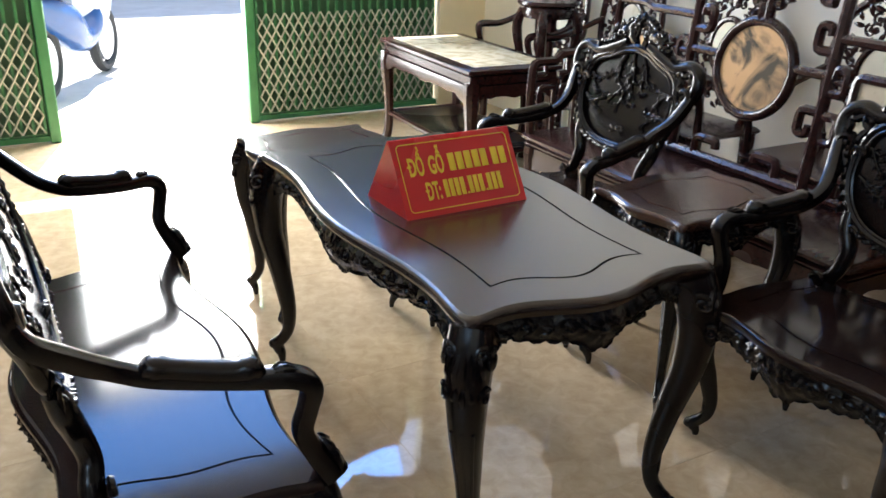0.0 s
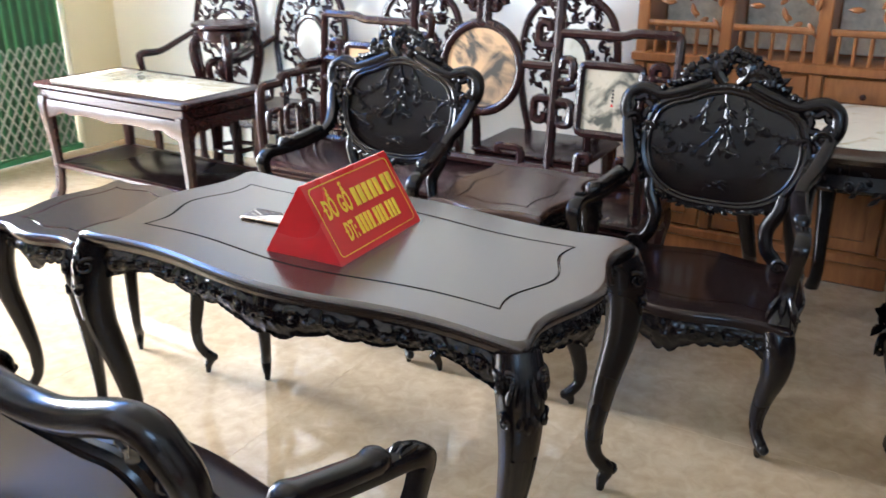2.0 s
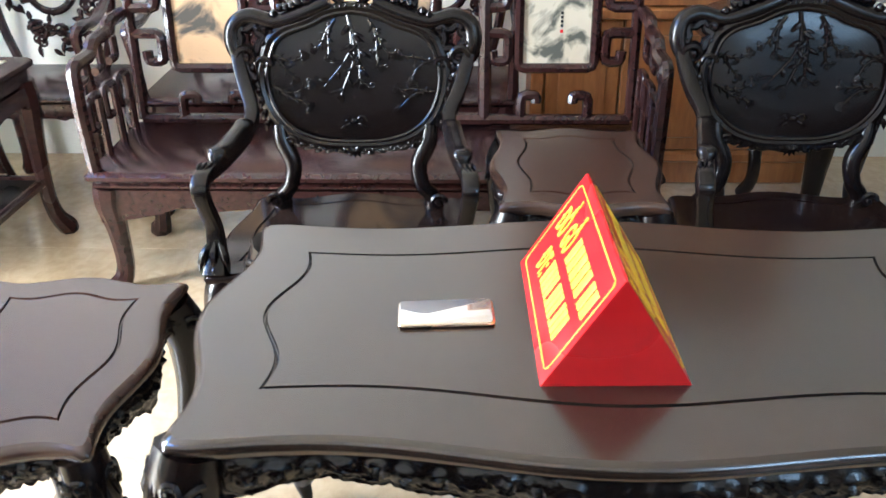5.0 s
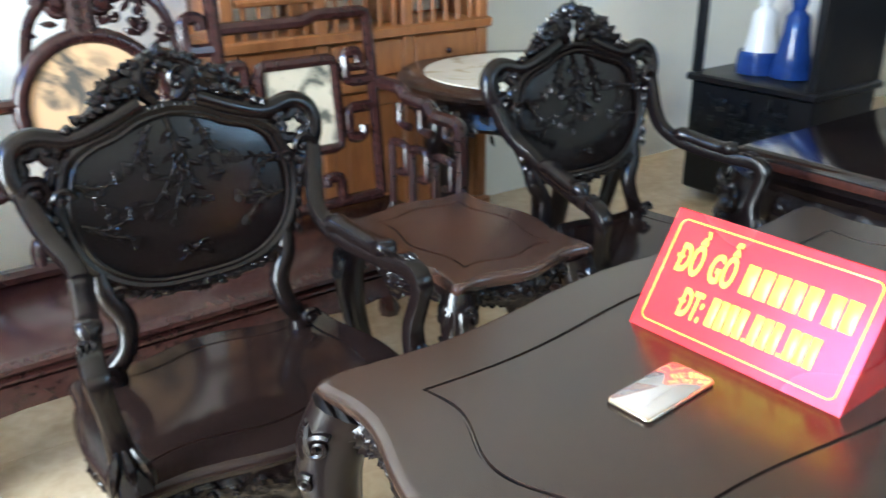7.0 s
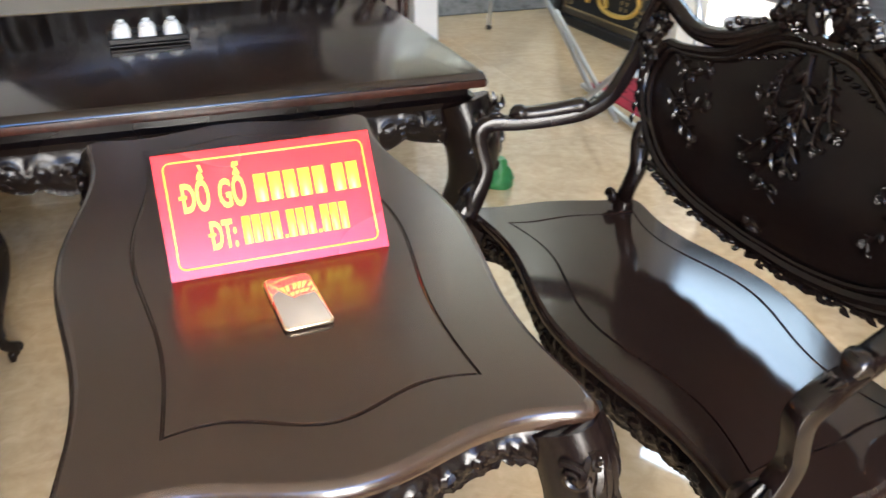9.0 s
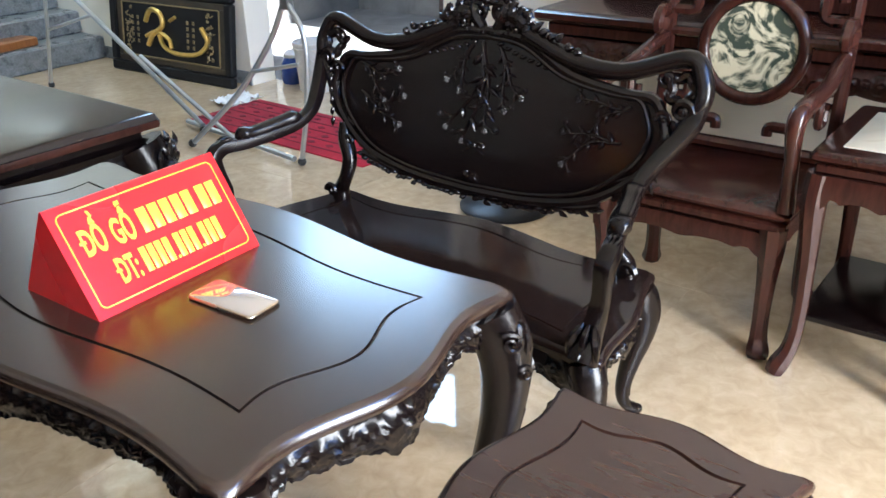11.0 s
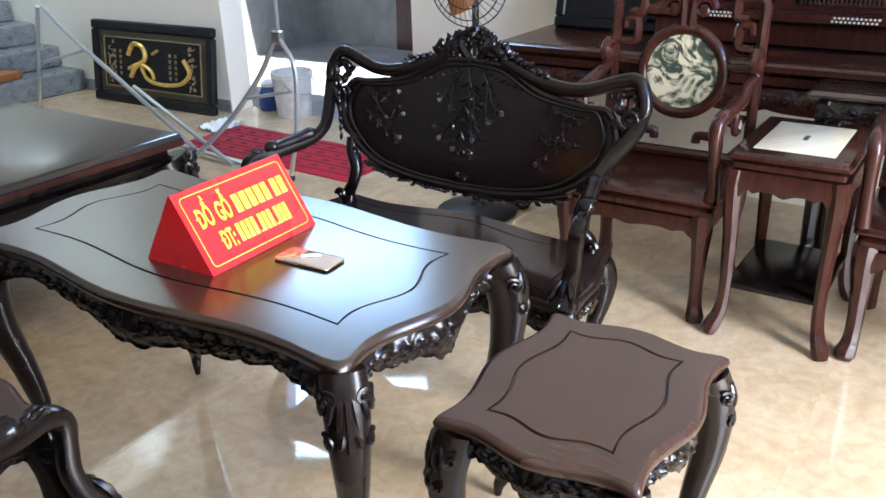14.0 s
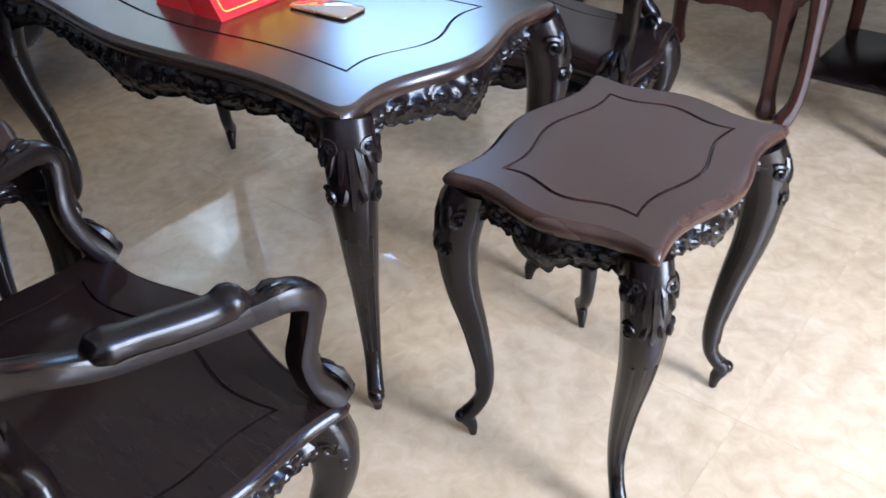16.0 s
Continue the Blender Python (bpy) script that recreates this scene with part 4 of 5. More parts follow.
def long_bench(m):
    t = thing("long_bench", m, "glossy red-brown rosewood long bench with marble panels in its back", "bench")
    H, half = 0.42, 0.86
    at = lambda x, z, o=0.0: (x, 0.225 + (z - 0.44) * 0.10 + o, z)  # noqa: E731
    part("seat", Shape().box(-half, half, -0.20, 0.26, H - 0.035, H, 0.012), ROSE, t, "polished seat board")
    part("seat_rail", Shape().box(-half + 0.012, half - 0.012, -0.185, 0.245, H - 0.062, H - 0.036, 0.01), ROSE, t)
    part("front_apron", shaped_rail(-half + 0.02, half - 0.02, -0.165, H - 0.062, 0.11), ROSE, t)
    part("back_apron", shaped_rail(-half + 0.02, half - 0.02, 0.225, H - 0.062, 0.08), ROSE, t)
    for sx in (-1, 1):
        part("side_apron", shaped_rail(-0.165, 0.225, sx * (half - 0.03), H - 0.062, 0.09, along="y"), ROSE, t)
        for y, oy in ((-0.155, -1), (0.21, 1)):
            part("leg", hoof_leg(Shape(), sx * (half - 0.05), y, H - 0.06, sx, oy, 0.045), ROSE, t)
    # middle with the round stone
    zc, rad = 0.825, 0.178
    mid = part("back_centre", fret_centre(Shape(), at, 0.335, H + 0.02, zc, rad, 1.17, 0.022), ROSE, t, "fretwork of bent bars")
    part("ring", ring_frame(at, zc, rad, 0.021), ROSE, mid)
    part("disc", disc_plate(at, zc, rad - 0.012, 0.006), PICTURE, mid, "round marble like ink hills")
    part("crest", foliage_lump(Shape(), at(0, 1.20), (1, 0, 0), (0, 0, 1), (0, -1, 0), 0.13, 0.04, 26, 4, 0.045), ROSE, mid, "carved leaf crest")
    for sx in (-1, 1):
        w = Shape()
        bent(w, [at(sx * 0.335, 0.985), at(sx * 0.60, 0.985), at(sx * 0.64, 1.0), at(sx * 0.815, 1.0), at(sx * 0.815, H + 0.02)], 0.018)
        bent(w, [at(sx * 0.335, H + 0.02), at(sx * 0.815, H + 0.02)], 0.018)
        c, frets = 0.565, []
        for qx in (-1, 1):
            frets.append(hook(Shape(), at, sx * c + qx * 0.245, 0.80, -qx, 1, 0.085, 0.018))
            frets.append(hook(Shape(), at, sx * c + qx * 0.245, 0.72, -qx, -1, 0.09, 0.018))
            frets.append(bent(Shape(), [at(sx * c + qx * 0.245, 0.84), at(sx * c + qx * 0.13, 0.84)], 0.012))
            frets.append(bent(Shape(), [at(sx * c + qx * 0.11, H + 0.03), at(sx * c + qx * 0.11, H + 0.10), at(sx * c + qx * 0.06, H + 0.10), at(sx * c + qx * 0.06, H + 0.075)], 0.018))
        wing = part("back_wing", w, ROSE, t, "fretwork of bent bars")
        for f in frets:
            part("fret_hook", f, ROSE, wing)
        f = Shape()
        bent(f, [at(sx * c, 0.610), at(sx * c - 0.122, 0.610), at(sx * c - 0.122, 0.872), at(sx * c + 0.122, 0.872), at(sx * c + 0.122, 0.610), at(sx * c, 0.610)], 0.018)
        part("panel_frame", f, ROSE, wing)
        p = Shape()
        corners = [at(sx * c + q * 0.110, z) for q, z in ((-1, 0.622), (1, 0.622), (1, 0.860), (-1, 0.860))]
        p.loft([[Vector(q) + Vector((0, 0.005, 0)) for q in corners], [Vector(q) - Vector((0, 0.005, 0)) for q in corners]])
        part("marble_panel", p, PICTURE if sx < 0 else PICTURE_W, wing, "square marble like ink hills")
        if sx > 0:
            y0 = at(0, 0.75)[1]
            part("bar", Shape().box(c + 0.008, c + 0.018, y0 - 0.0092, y0 - 0.0042, 0.722, 0.732, 0.001), RED, wing, "small red seal")
            for k in range(4):
                part("bar", Shape().box(c + 0.009, c + 0.017, y0 - 0.0075 + 0.0012 * k, y0 - 0.0030 + 0.0012 * k, 0.740 + 0.013 * k, 0.749 + 0.013 * k, 0.001), BLACK, wing)
        # fretted arm
        a = Shape()
        X = sx * (half - 0.03)
        ay = lambda y, z: (X, y, z)  # noqa: E731
        bent(a, [ay(0.235, 0.79), ay(0.12, 0.79), ay(0.09, 0.765), ay(-0.02, 0.765), ay(-0.05, 0.735), ay(-0.17, 0.735), ay(-0.18, 0.60), ay(-0.17, H)], 0.021)
        am = part("arm", a, ROSE, t)
        for y in (-0.10, 0.02, 0.13):
            a = Shape()
            bent(a, [ay(y + 0.05, H), ay(y + 0.05, 0.62), ay(y - 0.03, 0.62), ay(y - 0.03, 0.53), ay(y + 0.01, 0.53)], 0.013)
            part("arm_fret", a, ROSE, am)
            part("arm_fret", bent(Shape(), [ay(y, 0.745), ay(y, 0.68), ay(y - 0.055, 0.68)], 0.013), ROSE, am)
    return t


long_bench(pose(1.34, 0.505, 0, 0, 0, -90))


def disc_chair(m, label, material, stone, group, tall=1.0):
    """A square-built armchair with a round stone in a fretted back. It faces -y."""
    t = thing("disc_chair", m, label, "chair", group)
    H, half = 0.46, 0.30
    at = lambda x, z: (x, 0.215 + (z - 0.44) * 0.10, z)  # noqa: E731
    part("seat", Shape().box(-half, half, -0.22, 0.25, H - 0.03, H, 0.012), material, t)
    part("seat_rail", Shape().box(-half + 0.012, half - 0.012, -0.208, 0.238, H - 0.075, H - 0.031, 0.014), material, t)
    part("front_apron", shaped_rail(-half + 0.02, half - 0.02, -0.19, H - 0.074, 0.09), material, t)
    for sx in (-1, 1):
        part("side_apron", shaped_rail(-0.19, 0.225, sx * (half - 0.035), H - 0.074, 0.075, along="y"), material, t)
        for y, oy in ((-0.178, -1), (0.21, 1)):
            part("leg", hoof_leg(Shape(), sx * (half - 0.045), y, H - 0.06, sx * 0.4, oy * 0.8, 0.040), material, t)
    zc, rad = 0.785, 0.155
    mid = part("back_centre", fret_centre(Shape(), at, 0.275, H + 0.02, zc, rad, 1.06 * tall, 0.0205), material, t, "fretwork of bent bars")
    part("ring", ring_frame(at, zc, rad, 0.022), material, mid)
    part("disc", disc_plate(at, zc, rad - 0.010, 0.006), stone, mid, "round cloudy marble")
    part("crest", foliage_lump(Shape(), at(0, zc + rad + 0.24), (1, 0, 0), (0, 0, 1), (0, -1, 0), 0.11, 0.035, 22, 9, 0.04), material, mid)
    for sx in (-1, 1):
        X = sx * (half - 0.02)
        a = Shape()
        a.tube(curve([(X, 0.235, 0.80), (X, 0.14, 0.785), (X + sx * 0.01, 0.02, 0.755), (X + sx * 0.01, -0.10, 0.745), (X + sx * 0.005, -0.185, 0.735), (X, -0.215, 0.70), (X, -0.205, 0.62), (X, -0.195, 0.54), (X, -0.195, H)], 5), blend([0.020, 0.022, 0.022, 0.024, 0.026, 0.025, 0.021, 0.021, 0.026], 5), 9)
        a.scroll((X, 0.20, 0.845), (0, 1, 0), (0, 0, 1), 0.052, 1.2, 0.021)
        foliage_lump(a, (X, 0.20, 0.845), (0, 1, 0), (0, 0, 1), (sx, 0, 0), 0.025, 0.025, 6, 3, 0.03)
        hook(a, lambda x, z: (X, x, z), 0.10, 0.74, -1, -1, 0.10, 0.012)
        part("arm", a, material, t)
    return t


for y in (0.43, 1.455):
    disc_chair(pose(-1.66, y, 0, 0, 0, 90), "brown rosewood armchair with a round green marble in its back", BROWN, GREEN_M, "disc chairs by the altar table")


def side_table(m):
    t = thing("side_table", m, "brown rosewood side table with a pale marble inset and low shelf", "table")
    H, hx, hy = 0.655, 0.185, 0.255
    part("tabletop", Shape().box(-hx, hx, -hy, hy, H - 0.03, H, 0.010), BROWN, t)
    part("marble_inset", Shape().box(-hx + 0.062, hx - 0.062, -hy + 0.075, hy - 0.075, H - 0.004, H + 0.0025, 0.001), MARBLE_W, t, "pale marble slab with a small mark")
    part("mark", Shape().box(-0.008, 0.008, -0.030, 0.030, H + 0.0026, H + 0.0034, 0.0003), OLIVE, t)
    part("waist", Shape().box(-hx + 0.015, hx - 0.015, -hy + 0.015, hy - 0.015, H - 0.06, H - 0.031, 0.006), BROWN, t)
    for sy in (-1, 1):
        part("apron", shaped_rail(-hx + 0.02, hx - 0.02, sy * (hy - 0.02), H - 0.06, 0.11), BROWN, t)
    for sx in (-1, 1):
        part("apron", shaped_rail(-hy + 0.02, hy - 0.02, sx * (hx - 0.02), H - 0.06, 0.11, along="y"), BROWN, t)
        for sy in (-1, 1):
            part("leg", hoof_leg(Shape(), sx * (hx - 0.03), sy * (hy - 0.03), H - 0.06, sx, sy, 0.034), BROWN, t)
    part("shelf", Shape().box(-hx + 0.03, hx - 0.03, -hy + 0.03, hy - 0.03, 0.17, 0.19, 0.004), EBONY, t)
    return t


side_table(pose(-1.665, 0.945, 0, 0, 0, 90))


def marble_table(m):
    """A long tea table with a marble top."""
    t = thing("marble_table", m, "long rosewood tea table with cream marble top and low shelf", "table")
    H, hx, hy = 0.645, 0.27, 0.54
    part("tabletop", Shape().box(-hx, hx, -hy, hy, H - 0.03, H, 0.008), ROSE, t)
    part("marble_top", Shape().box(-hx + 0.06, hx - 0.06, -hy + 0.06, hy - 0.06, H - 0.004, H + 0.003, 0.001), MARBLE, t, "cream veined marble slab")
    part("waist", Shape().box(-hx + 0.02, hx - 0.02, -hy + 0.02, hy - 0.02, H - 0.085, H - 0.031, 0.008), ROSE, t)
    for sy in (-1, 1):
        part("apron", shaped_rail(-hx + 0.02, hx - 0.02, sy * (hy - 0.03), H - 0.085, 0.10), ROSE, t)
        part("stretcher", Shape().box(-hx + 0.04, hx - 0.04, sy * (hy - 0.045) - 0.016, sy * (hy - 0.045) + 0.016, 0.20, 0.228, 0.006), ROSE, t)
    for sx in (-1, 1):
        part("apron", shaped_rail(-hy + 0.02, hy - 0.02, sx * (hx - 0.03), H - 0.085, 0.10, along="y"), ROSE, t)
        part("stretcher", Shape().box(sx * (hx - 0.045) - 0.016, sx * (hx - 0.045) + 0.016, -hy + 0.045, hy - 0.045, 0.20, 0.228, 0.006), ROSE, t)
        for sy in (-1, 1):
            part("leg", hoof_leg(Shape(), sx * (hx - 0.04), sy * (hy - 0.04), H - 0.07, sx, sy, 0.042), ROSE, t)
    part("shelf", Shape().box(-hx + 0.055, hx - 0.055, -hy + 0.055, hy - 0.055, 0.205, 0.222, 0.003), EBONY, t)
    return t


marble_table(pose(1.34, 2.215, 0, 0, 0, -2))


def carved_chair(m, label, group):
    """A chair with an openwork leaf back round an oval stone. It faces -y."""
    t = thing("carved_chair", m, label, "chair", group)
    H, half = 0.46, 0.28
    at = lambda x, z: (x, 0.19 + (z - 0.44) * 0.08, z)  # noqa: E731
    part("seat", Shape().box(-half, half, -0.2, 0.22, H - 0.03, H, 0.012), ROSE, t)
    part("front_apron", shaped_rail(-half + 0.02, half - 0.02, -0.17, H - 0.03, 0.10), ROSE, t)
    for sx in (-1, 1):
        for y, oy in ((-0.16, -1), (0.18, 1)):
            part("leg", hoof_leg(Shape(), sx * (half - 0.045), y, H - 0.03, sx * 0.5, oy * 0.6, 0.036), ROSE, t)
    part("stone", disc_plate(lambda x, z: at(x * 0.82, z), 0.79, 0.115, 0.006), MARBLE_W, t, "oval white marble")
    f = Shape()
    f.tube([at(0.100 * math.cos(2 * math.pi * i / 32), 0.79 + 0.122 * math.sin(2 * math.pi * i / 32)) for i in range(33)], 0.016, 8)
    f.tube(curve([at(sx * q, z) for sx, q, z in ((-1, 0.17, H), (-1, 0.215, 0.62), (-1, 0.235, 0.80), (-1, 0.20, 0.98), (-1, 0.10, 1.07), (1, 0.0, 1.10), (1, 0.10, 1.07), (1, 0.20, 0.98), (1, 0.235, 0.80), (1, 0.215, 0.62), (1, 0.17, H))], 5), 0.018, 8)
    back = part("back_frame", f, ROSE, t)
    c = Shape()
    for k in range(12):
        a = 2 * math.pi * k / 12
        foliage_lump(c, at(0.165 * math.cos(a), 0.80 + 0.195 * math.sin(a)), (1, 0, 0), (0, 0, 1), (0, -1, 0), 0.045, 0.045, 9, 20 + k, 0.042)
    foliage_lump(c, at(0, 1.08), (1, 0, 0), (0, 0, 1), (0, -1, 0), 0.10, 0.035, 20, 50, 0.05)
    foliage_lump(c, at(0, 0.55), (1, 0, 0), (0, 0, 1), (0, -1, 0), 0.13, 0.04, 14, 51, 0.04)
    tagged(part("back_carving", c, ROSE, back), "openwork of leaves and fruit", kind="stuff")
    for sx in (-1, 1):
        X = sx * (half - 0.02)
        a = Shape().tube(curve([at(sx * 0.225, 0.80), (X, 0.10, 0.745), (X + sx * 0.01, -0.04, 0.70), (X + sx * 0.01, -0.17, 0.70), (X, -0.20, 0.67), (X, -0.175, 0.57), (X, -0.17, H)], 5), blend([0.016, 0.018, 0.019, 0.022, 0.02, 0.018, 0.022], 5), 8)
        part("arm", a, ROSE, t)
    return t


for y in (0.33, 1.12, 1.83, 2.44):
    carved_chair(pose(1.90 + (0.02 if y > 1.5 else 0.0), y, 0, 0, 0, -90), "rosewood chair with an openwork carved back round pale marble", "carved chairs along the wall")


def plant_stand(m, h, r, label):
    t = thing("plant_stand", m, label, "stand")
    part("top", Shape().lathe([(0.02, h - 0.03), (r * 0.92, h - 0.03), (r, h - 0.018), (r, h - 0.006), (r * 0.97, h), (0.02, h)], 28), ROSE, t)
    part("waist", Shape().lathe([(r * 0.8, h - 0.09), (r * 0.85, h - 0.06), (r * 0.78, h - 0.03)], 24), ROSE, t)
    for k in range(4):
        a = math.pi / 4 + k * math.pi / 2
        c, s2 = math.cos(a), math.sin(a)
        part("leg", Shape().tube(curve([(c * r * 0.80, s2 * r * 0.80, h - 0.05), (c * r * 0.98, s2 * r * 0.98, h - 0.16), (c * r * 0.72, s2 * r * 0.72, h * 0.55), (c * r * 0.62, s2 * r * 0.62, h * 0.25), (c * r * 0.85, s2 * r * 0.85, 0.0)], 5), blend([0.024, 0.028, 0.018, 0.015, 0.018], 5), 8), ROSE, t)
    part("lower_ring", Shape().tube([(r * 0.62 * math.cos(2 * math.pi * i / 24), r * 0.62 * math.sin(2 * math.pi * i / 24), h * 0.26) for i in range(25)], 0.013, 6), ROSE, t)
    return t


plant_stand(pose(1.80, 2.12, 0), 0.90, 0.17, "round dark rosewood plant stand between two carved chairs")
plant_stand(pose(-1.15, -3.35, 0), 0.95, 0.14, "slim dark plant stand beside the white partition")

# ---- round marble table and orange cabinet ----
rt = thing("round_table", pose(1.62, -0.95, -0.035), "round dark table with a white marble top and carved apron", "table")
part("tabletop", Shape().lathe([(0.05, 0.74), (0.41, 0.74), (0.445, 0.752), (0.45, 0.768), (0.435, 0.78), (0.05, 0.78)], 48), EBONY_TOP, rt)
part("marble_top", Shape().lathe([(0.02, 0.776), (0.355, 0.776), (0.353, 0.784), (0.02, 0.784)], 48), MARBLE_W, rt, "round white marble slab")
part("apron", Shape().lathe([(0.37, 0.64), (0.40, 0.66), (0.38, 0.70), (0.41, 0.74), (0.37, 0.74), (0.355, 0.66)], 40), EBONY, rt)
c = Shape()
for k in range(30):
    a = 2 * math.pi * k / 30
    foliage_lump(c, (0.395 * math.cos(a), 0.395 * math.sin(a), 0.675), (-math.sin(a), math.cos(a), 0), (0, 0, 1), (math.cos(a), math.sin(a), 0), 0.045, 0.035, 6, 60 + k, 0.03)
tagged(part("apron_carving", c, EBONY, rt), kind="stuff")
for k in range(5):
    a = 2 * math.pi * k / 5 + 0.3
    cc, s2 = math.cos(a), math.sin(a)
    part("leg", Shape().tube(curve([(cc * 0.34, s2 * 0.34, 0.72), (cc * 0.38, s2 * 0.38, 0.58), (cc * 0.33, s2 * 0.33, 0.36), (cc * 0.29, s2 * 0.29, 0.14), (cc * 0.34, s2 * 0.34, 0.035)], 5), blend([0.045, 0.045, 0.03, 0.024, 0.028], 5), 9), EBONY, rt)

cb = thing("display_cabinet", pose(2.16, -0.56, 0), "tall orange hardwood cabinet with fretted doors and drawers", "cabinet")
W = 0.55
part("base", Shape().box(-0.13, 0.15, -W, W, 0.0, 0.10, 0.006), ORANGE, cb)
for z0, z1 in ((0.10, 0.14), (0.66, 0.70), (0.84, 0.88), (2.02, 2.10)):
    part("shelf", Shape().box(-0.155, 0.155, -W - 0.012, W + 0.012, z0, z1, 0.006), ORANGE, cb)
part("back_board", Shape().box(0.13, 0.15, -W, W, 0.14, 2.02, 0.003), ORANGE, cb)
for y in (-W, -0.20, 0.16, W - 0.05):
    part("post", Shape().box(-0.14, 0.12, y, y + 0.05, 0.14, 2.02, 0.006), ORANGE, cb)
for y0, y1 in ((-W + 0.055, -0.205), (-0.145, 0.155), (0.215, W - 0.055)):
    d = part("drawer", Shape().box(-0.138, -0.115, y0, y1, 0.705, 0.835, 0.006), ORANGE, cb)
    part("drawer_knob", Shape().blob((-0.15, (y0 + y1) / 2, 0.77), (0.012, 0.012, 0.012), n=8), BROWN, d)
    d = part("lower_door", Shape().box(-0.135, -0.112, y0, y1, 0.145, 0.655, 0.006).box(-0.142, -0.134, y0 + 0.05, y1 - 0.05, 0.20, 0.60, 0.006), ORANGE, cb)
    fr = Shape()
    bent(fr, [(-0.138, y0, 1.0), (-0.138, y1, 1.0)], 0.014)
    for k in range(5):
        bent(fr, [(-0.13, y0 + (y1 - y0) * (k + 0.5) / 5, 0.88), (-0.13, y0 + (y1 - y0) * (k + 0.5) / 5, 1.0)], 0.008)
    foliage_lump(fr, (-0.128, (y0 + y1) / 2, 1.5), (0, 1, 0), (0, 0, 1), (-1, 0, 0), (y1 - y0) / 2, 0.48, 110, 71, 0.045)
    tagged(part("fret_door", fr, ORANGE, cb), "openwork door of pale carved leaves", kind="stuff")
    part("door_lining", Shape().box(0.11, 0.125, y0, y1, 0.89, 2.01, 0.002), INLAY, cb)

# ---- day bed with its tray of glasses ----
db = thing("day_bed", pose(0.01, -1.955, 0), "large polished dark day bed with red-brown edge and carved legs", "bed")
hx, hy, H = 0.89, 0.755, 0.59
at4 = lambda d, z, e=0.012: [(x, y, z) for x, y in ((-hx + d + e, -hy + d), (hx - d - e, -hy + d), (hx - d, -hy + d + e), (hx - d, hy - d - e), (hx - d - e, hy - d), (-hx + d + e, hy - d), (-hx + d, hy - d - e), (-hx + d, -hy + d + e))]  # noqa: E731
part("bed_board", Shape().loft([at4(0.03, H - 0.045), at4(0.008, H - 0.04), at4(0.0, H - 0.024), at4(0.006, H - 0.006), at4(0.016, H)]), BED_TOP, db, "polished dark top")
part("edge_moulding", Shape().loft([at4(0.06, H - 0.052), at4(-0.002, H - 0.05), at4(-0.005, H - 0.036), at4(-0.002, H - 0.026), at4(0.05, H - 0.025)]), BROWN, db, "red-brown rounded edge")
part("waist", Shape().loft([at4(0.02, H - 0.115), at4(0.015, H - 0.095), at4(0.045, H - 0.085), at4(0.045, H - 0.062), at4(0.022, H - 0.052)]), EBONY, db, "stepped dark moulding")
for sy in (-1, 1):
    run = [(-hx + 0.03 + (2 * hx - 0.06) * i / 40, -hy + 0.03) for i in range(41)] if sy < 0 else [(hx - 0.03 - (2 * hx - 0.06) * i / 40, hy - 0.03) for i in range(41)]
    part("apron", apron(run, H - 0.113, 0.21, 41 + sy), EBONY, db, "deeply carved apron")
for sx in (-1, 1):
    run = [(hx - 0.03, -hy + 0.03 + (2 * hy - 0.06) * i / 36) for i in range(37)] if sx > 0 else [(-hx + 0.03, hy - 0.03 - (2 * hy - 0.06) * i / 36) for i in range(37)]
    part("apron", apron(run, H - 0.113, 0.21, 44 + sx), EBONY, db, "deeply carved apron")
    for sy in (-1, 1):
        x, y = sx * (hx - 0.07), sy * (hy - 0.07)
        lg = part("leg", Shape().tube(curve([(x, y, H - 0.11), (x + sx * 0.035, y + sy * 0.035, 0.33), (x + sx * 0.02, y + sy * 0.02, 0.2), (x - sx * 0.015, y - sy * 0.015, 0.10), (x + sx * 0.01, y + sy * 0.01, 0.04), (x + sx * 0.03, y + sy * 0.03, 0.0)], 5), blend([0.10, 0.095, 0.07, 0.05, 0.058, 0.05], 5), 12), EBONY, db)
        c = foliage_lump(Shape(), (x + sx * 0.072, y + sy * 0.072, 0.37), Vector((sx, -sy, 0)).normalized(), (0, 0, 1), Vector((sx, sy, 0)).normalized(), 0.08, 0.09, 70, 80, 0.055)
        tagged(part("leg_carving", c, EBONY, lg), kind="stuff")

ty = thing("tea_tray", pose(0.145, -2.03, H + 0.001, 0, 0, 3), "dark tray with upturned glasses on the day bed", "tray")
part("base", Shape().box(-0.14, 0.14, -0.09, 0.09, 0.0, 0.012, 0.004), BLACK, ty)
for x0, x1, y0, y1 in ((-0.14, 0.14, -0.09, -0.078), (-0.14, 0.14, 0.078, 0.09), (-0.14, -0.128, -0.077, 0.077), (0.128, 0.14, -0.077, 0.077)):
    part("rim", Shape().box(x0, x1, y0, y1, 0.012, 0.032, 0.003), BLACK, ty)
for k in range(6):
    x, y = -0.09 + 0.09 * (k % 3), -0.036 + 0.072 * (k // 3)
    cup = thing("tea_glass", pose(0.145 + x, -2.03 + y, H + 0.0135), "small upturned white tea glass on the tray", "glass", "tea glasses on the tray")
    part("bowl", Shape().lathe([(0.032, 0.0), (0.033, 0.003), (0.030, 0.03), (0.022, 0.048), (0.010, 0.053)], 18), GLASS_W, cup)
    part("foot", Shape().lathe([(0.013, 0.053), (0.014, 0.060), (0.012, 0.062)], 16), GLASS_W, cup)

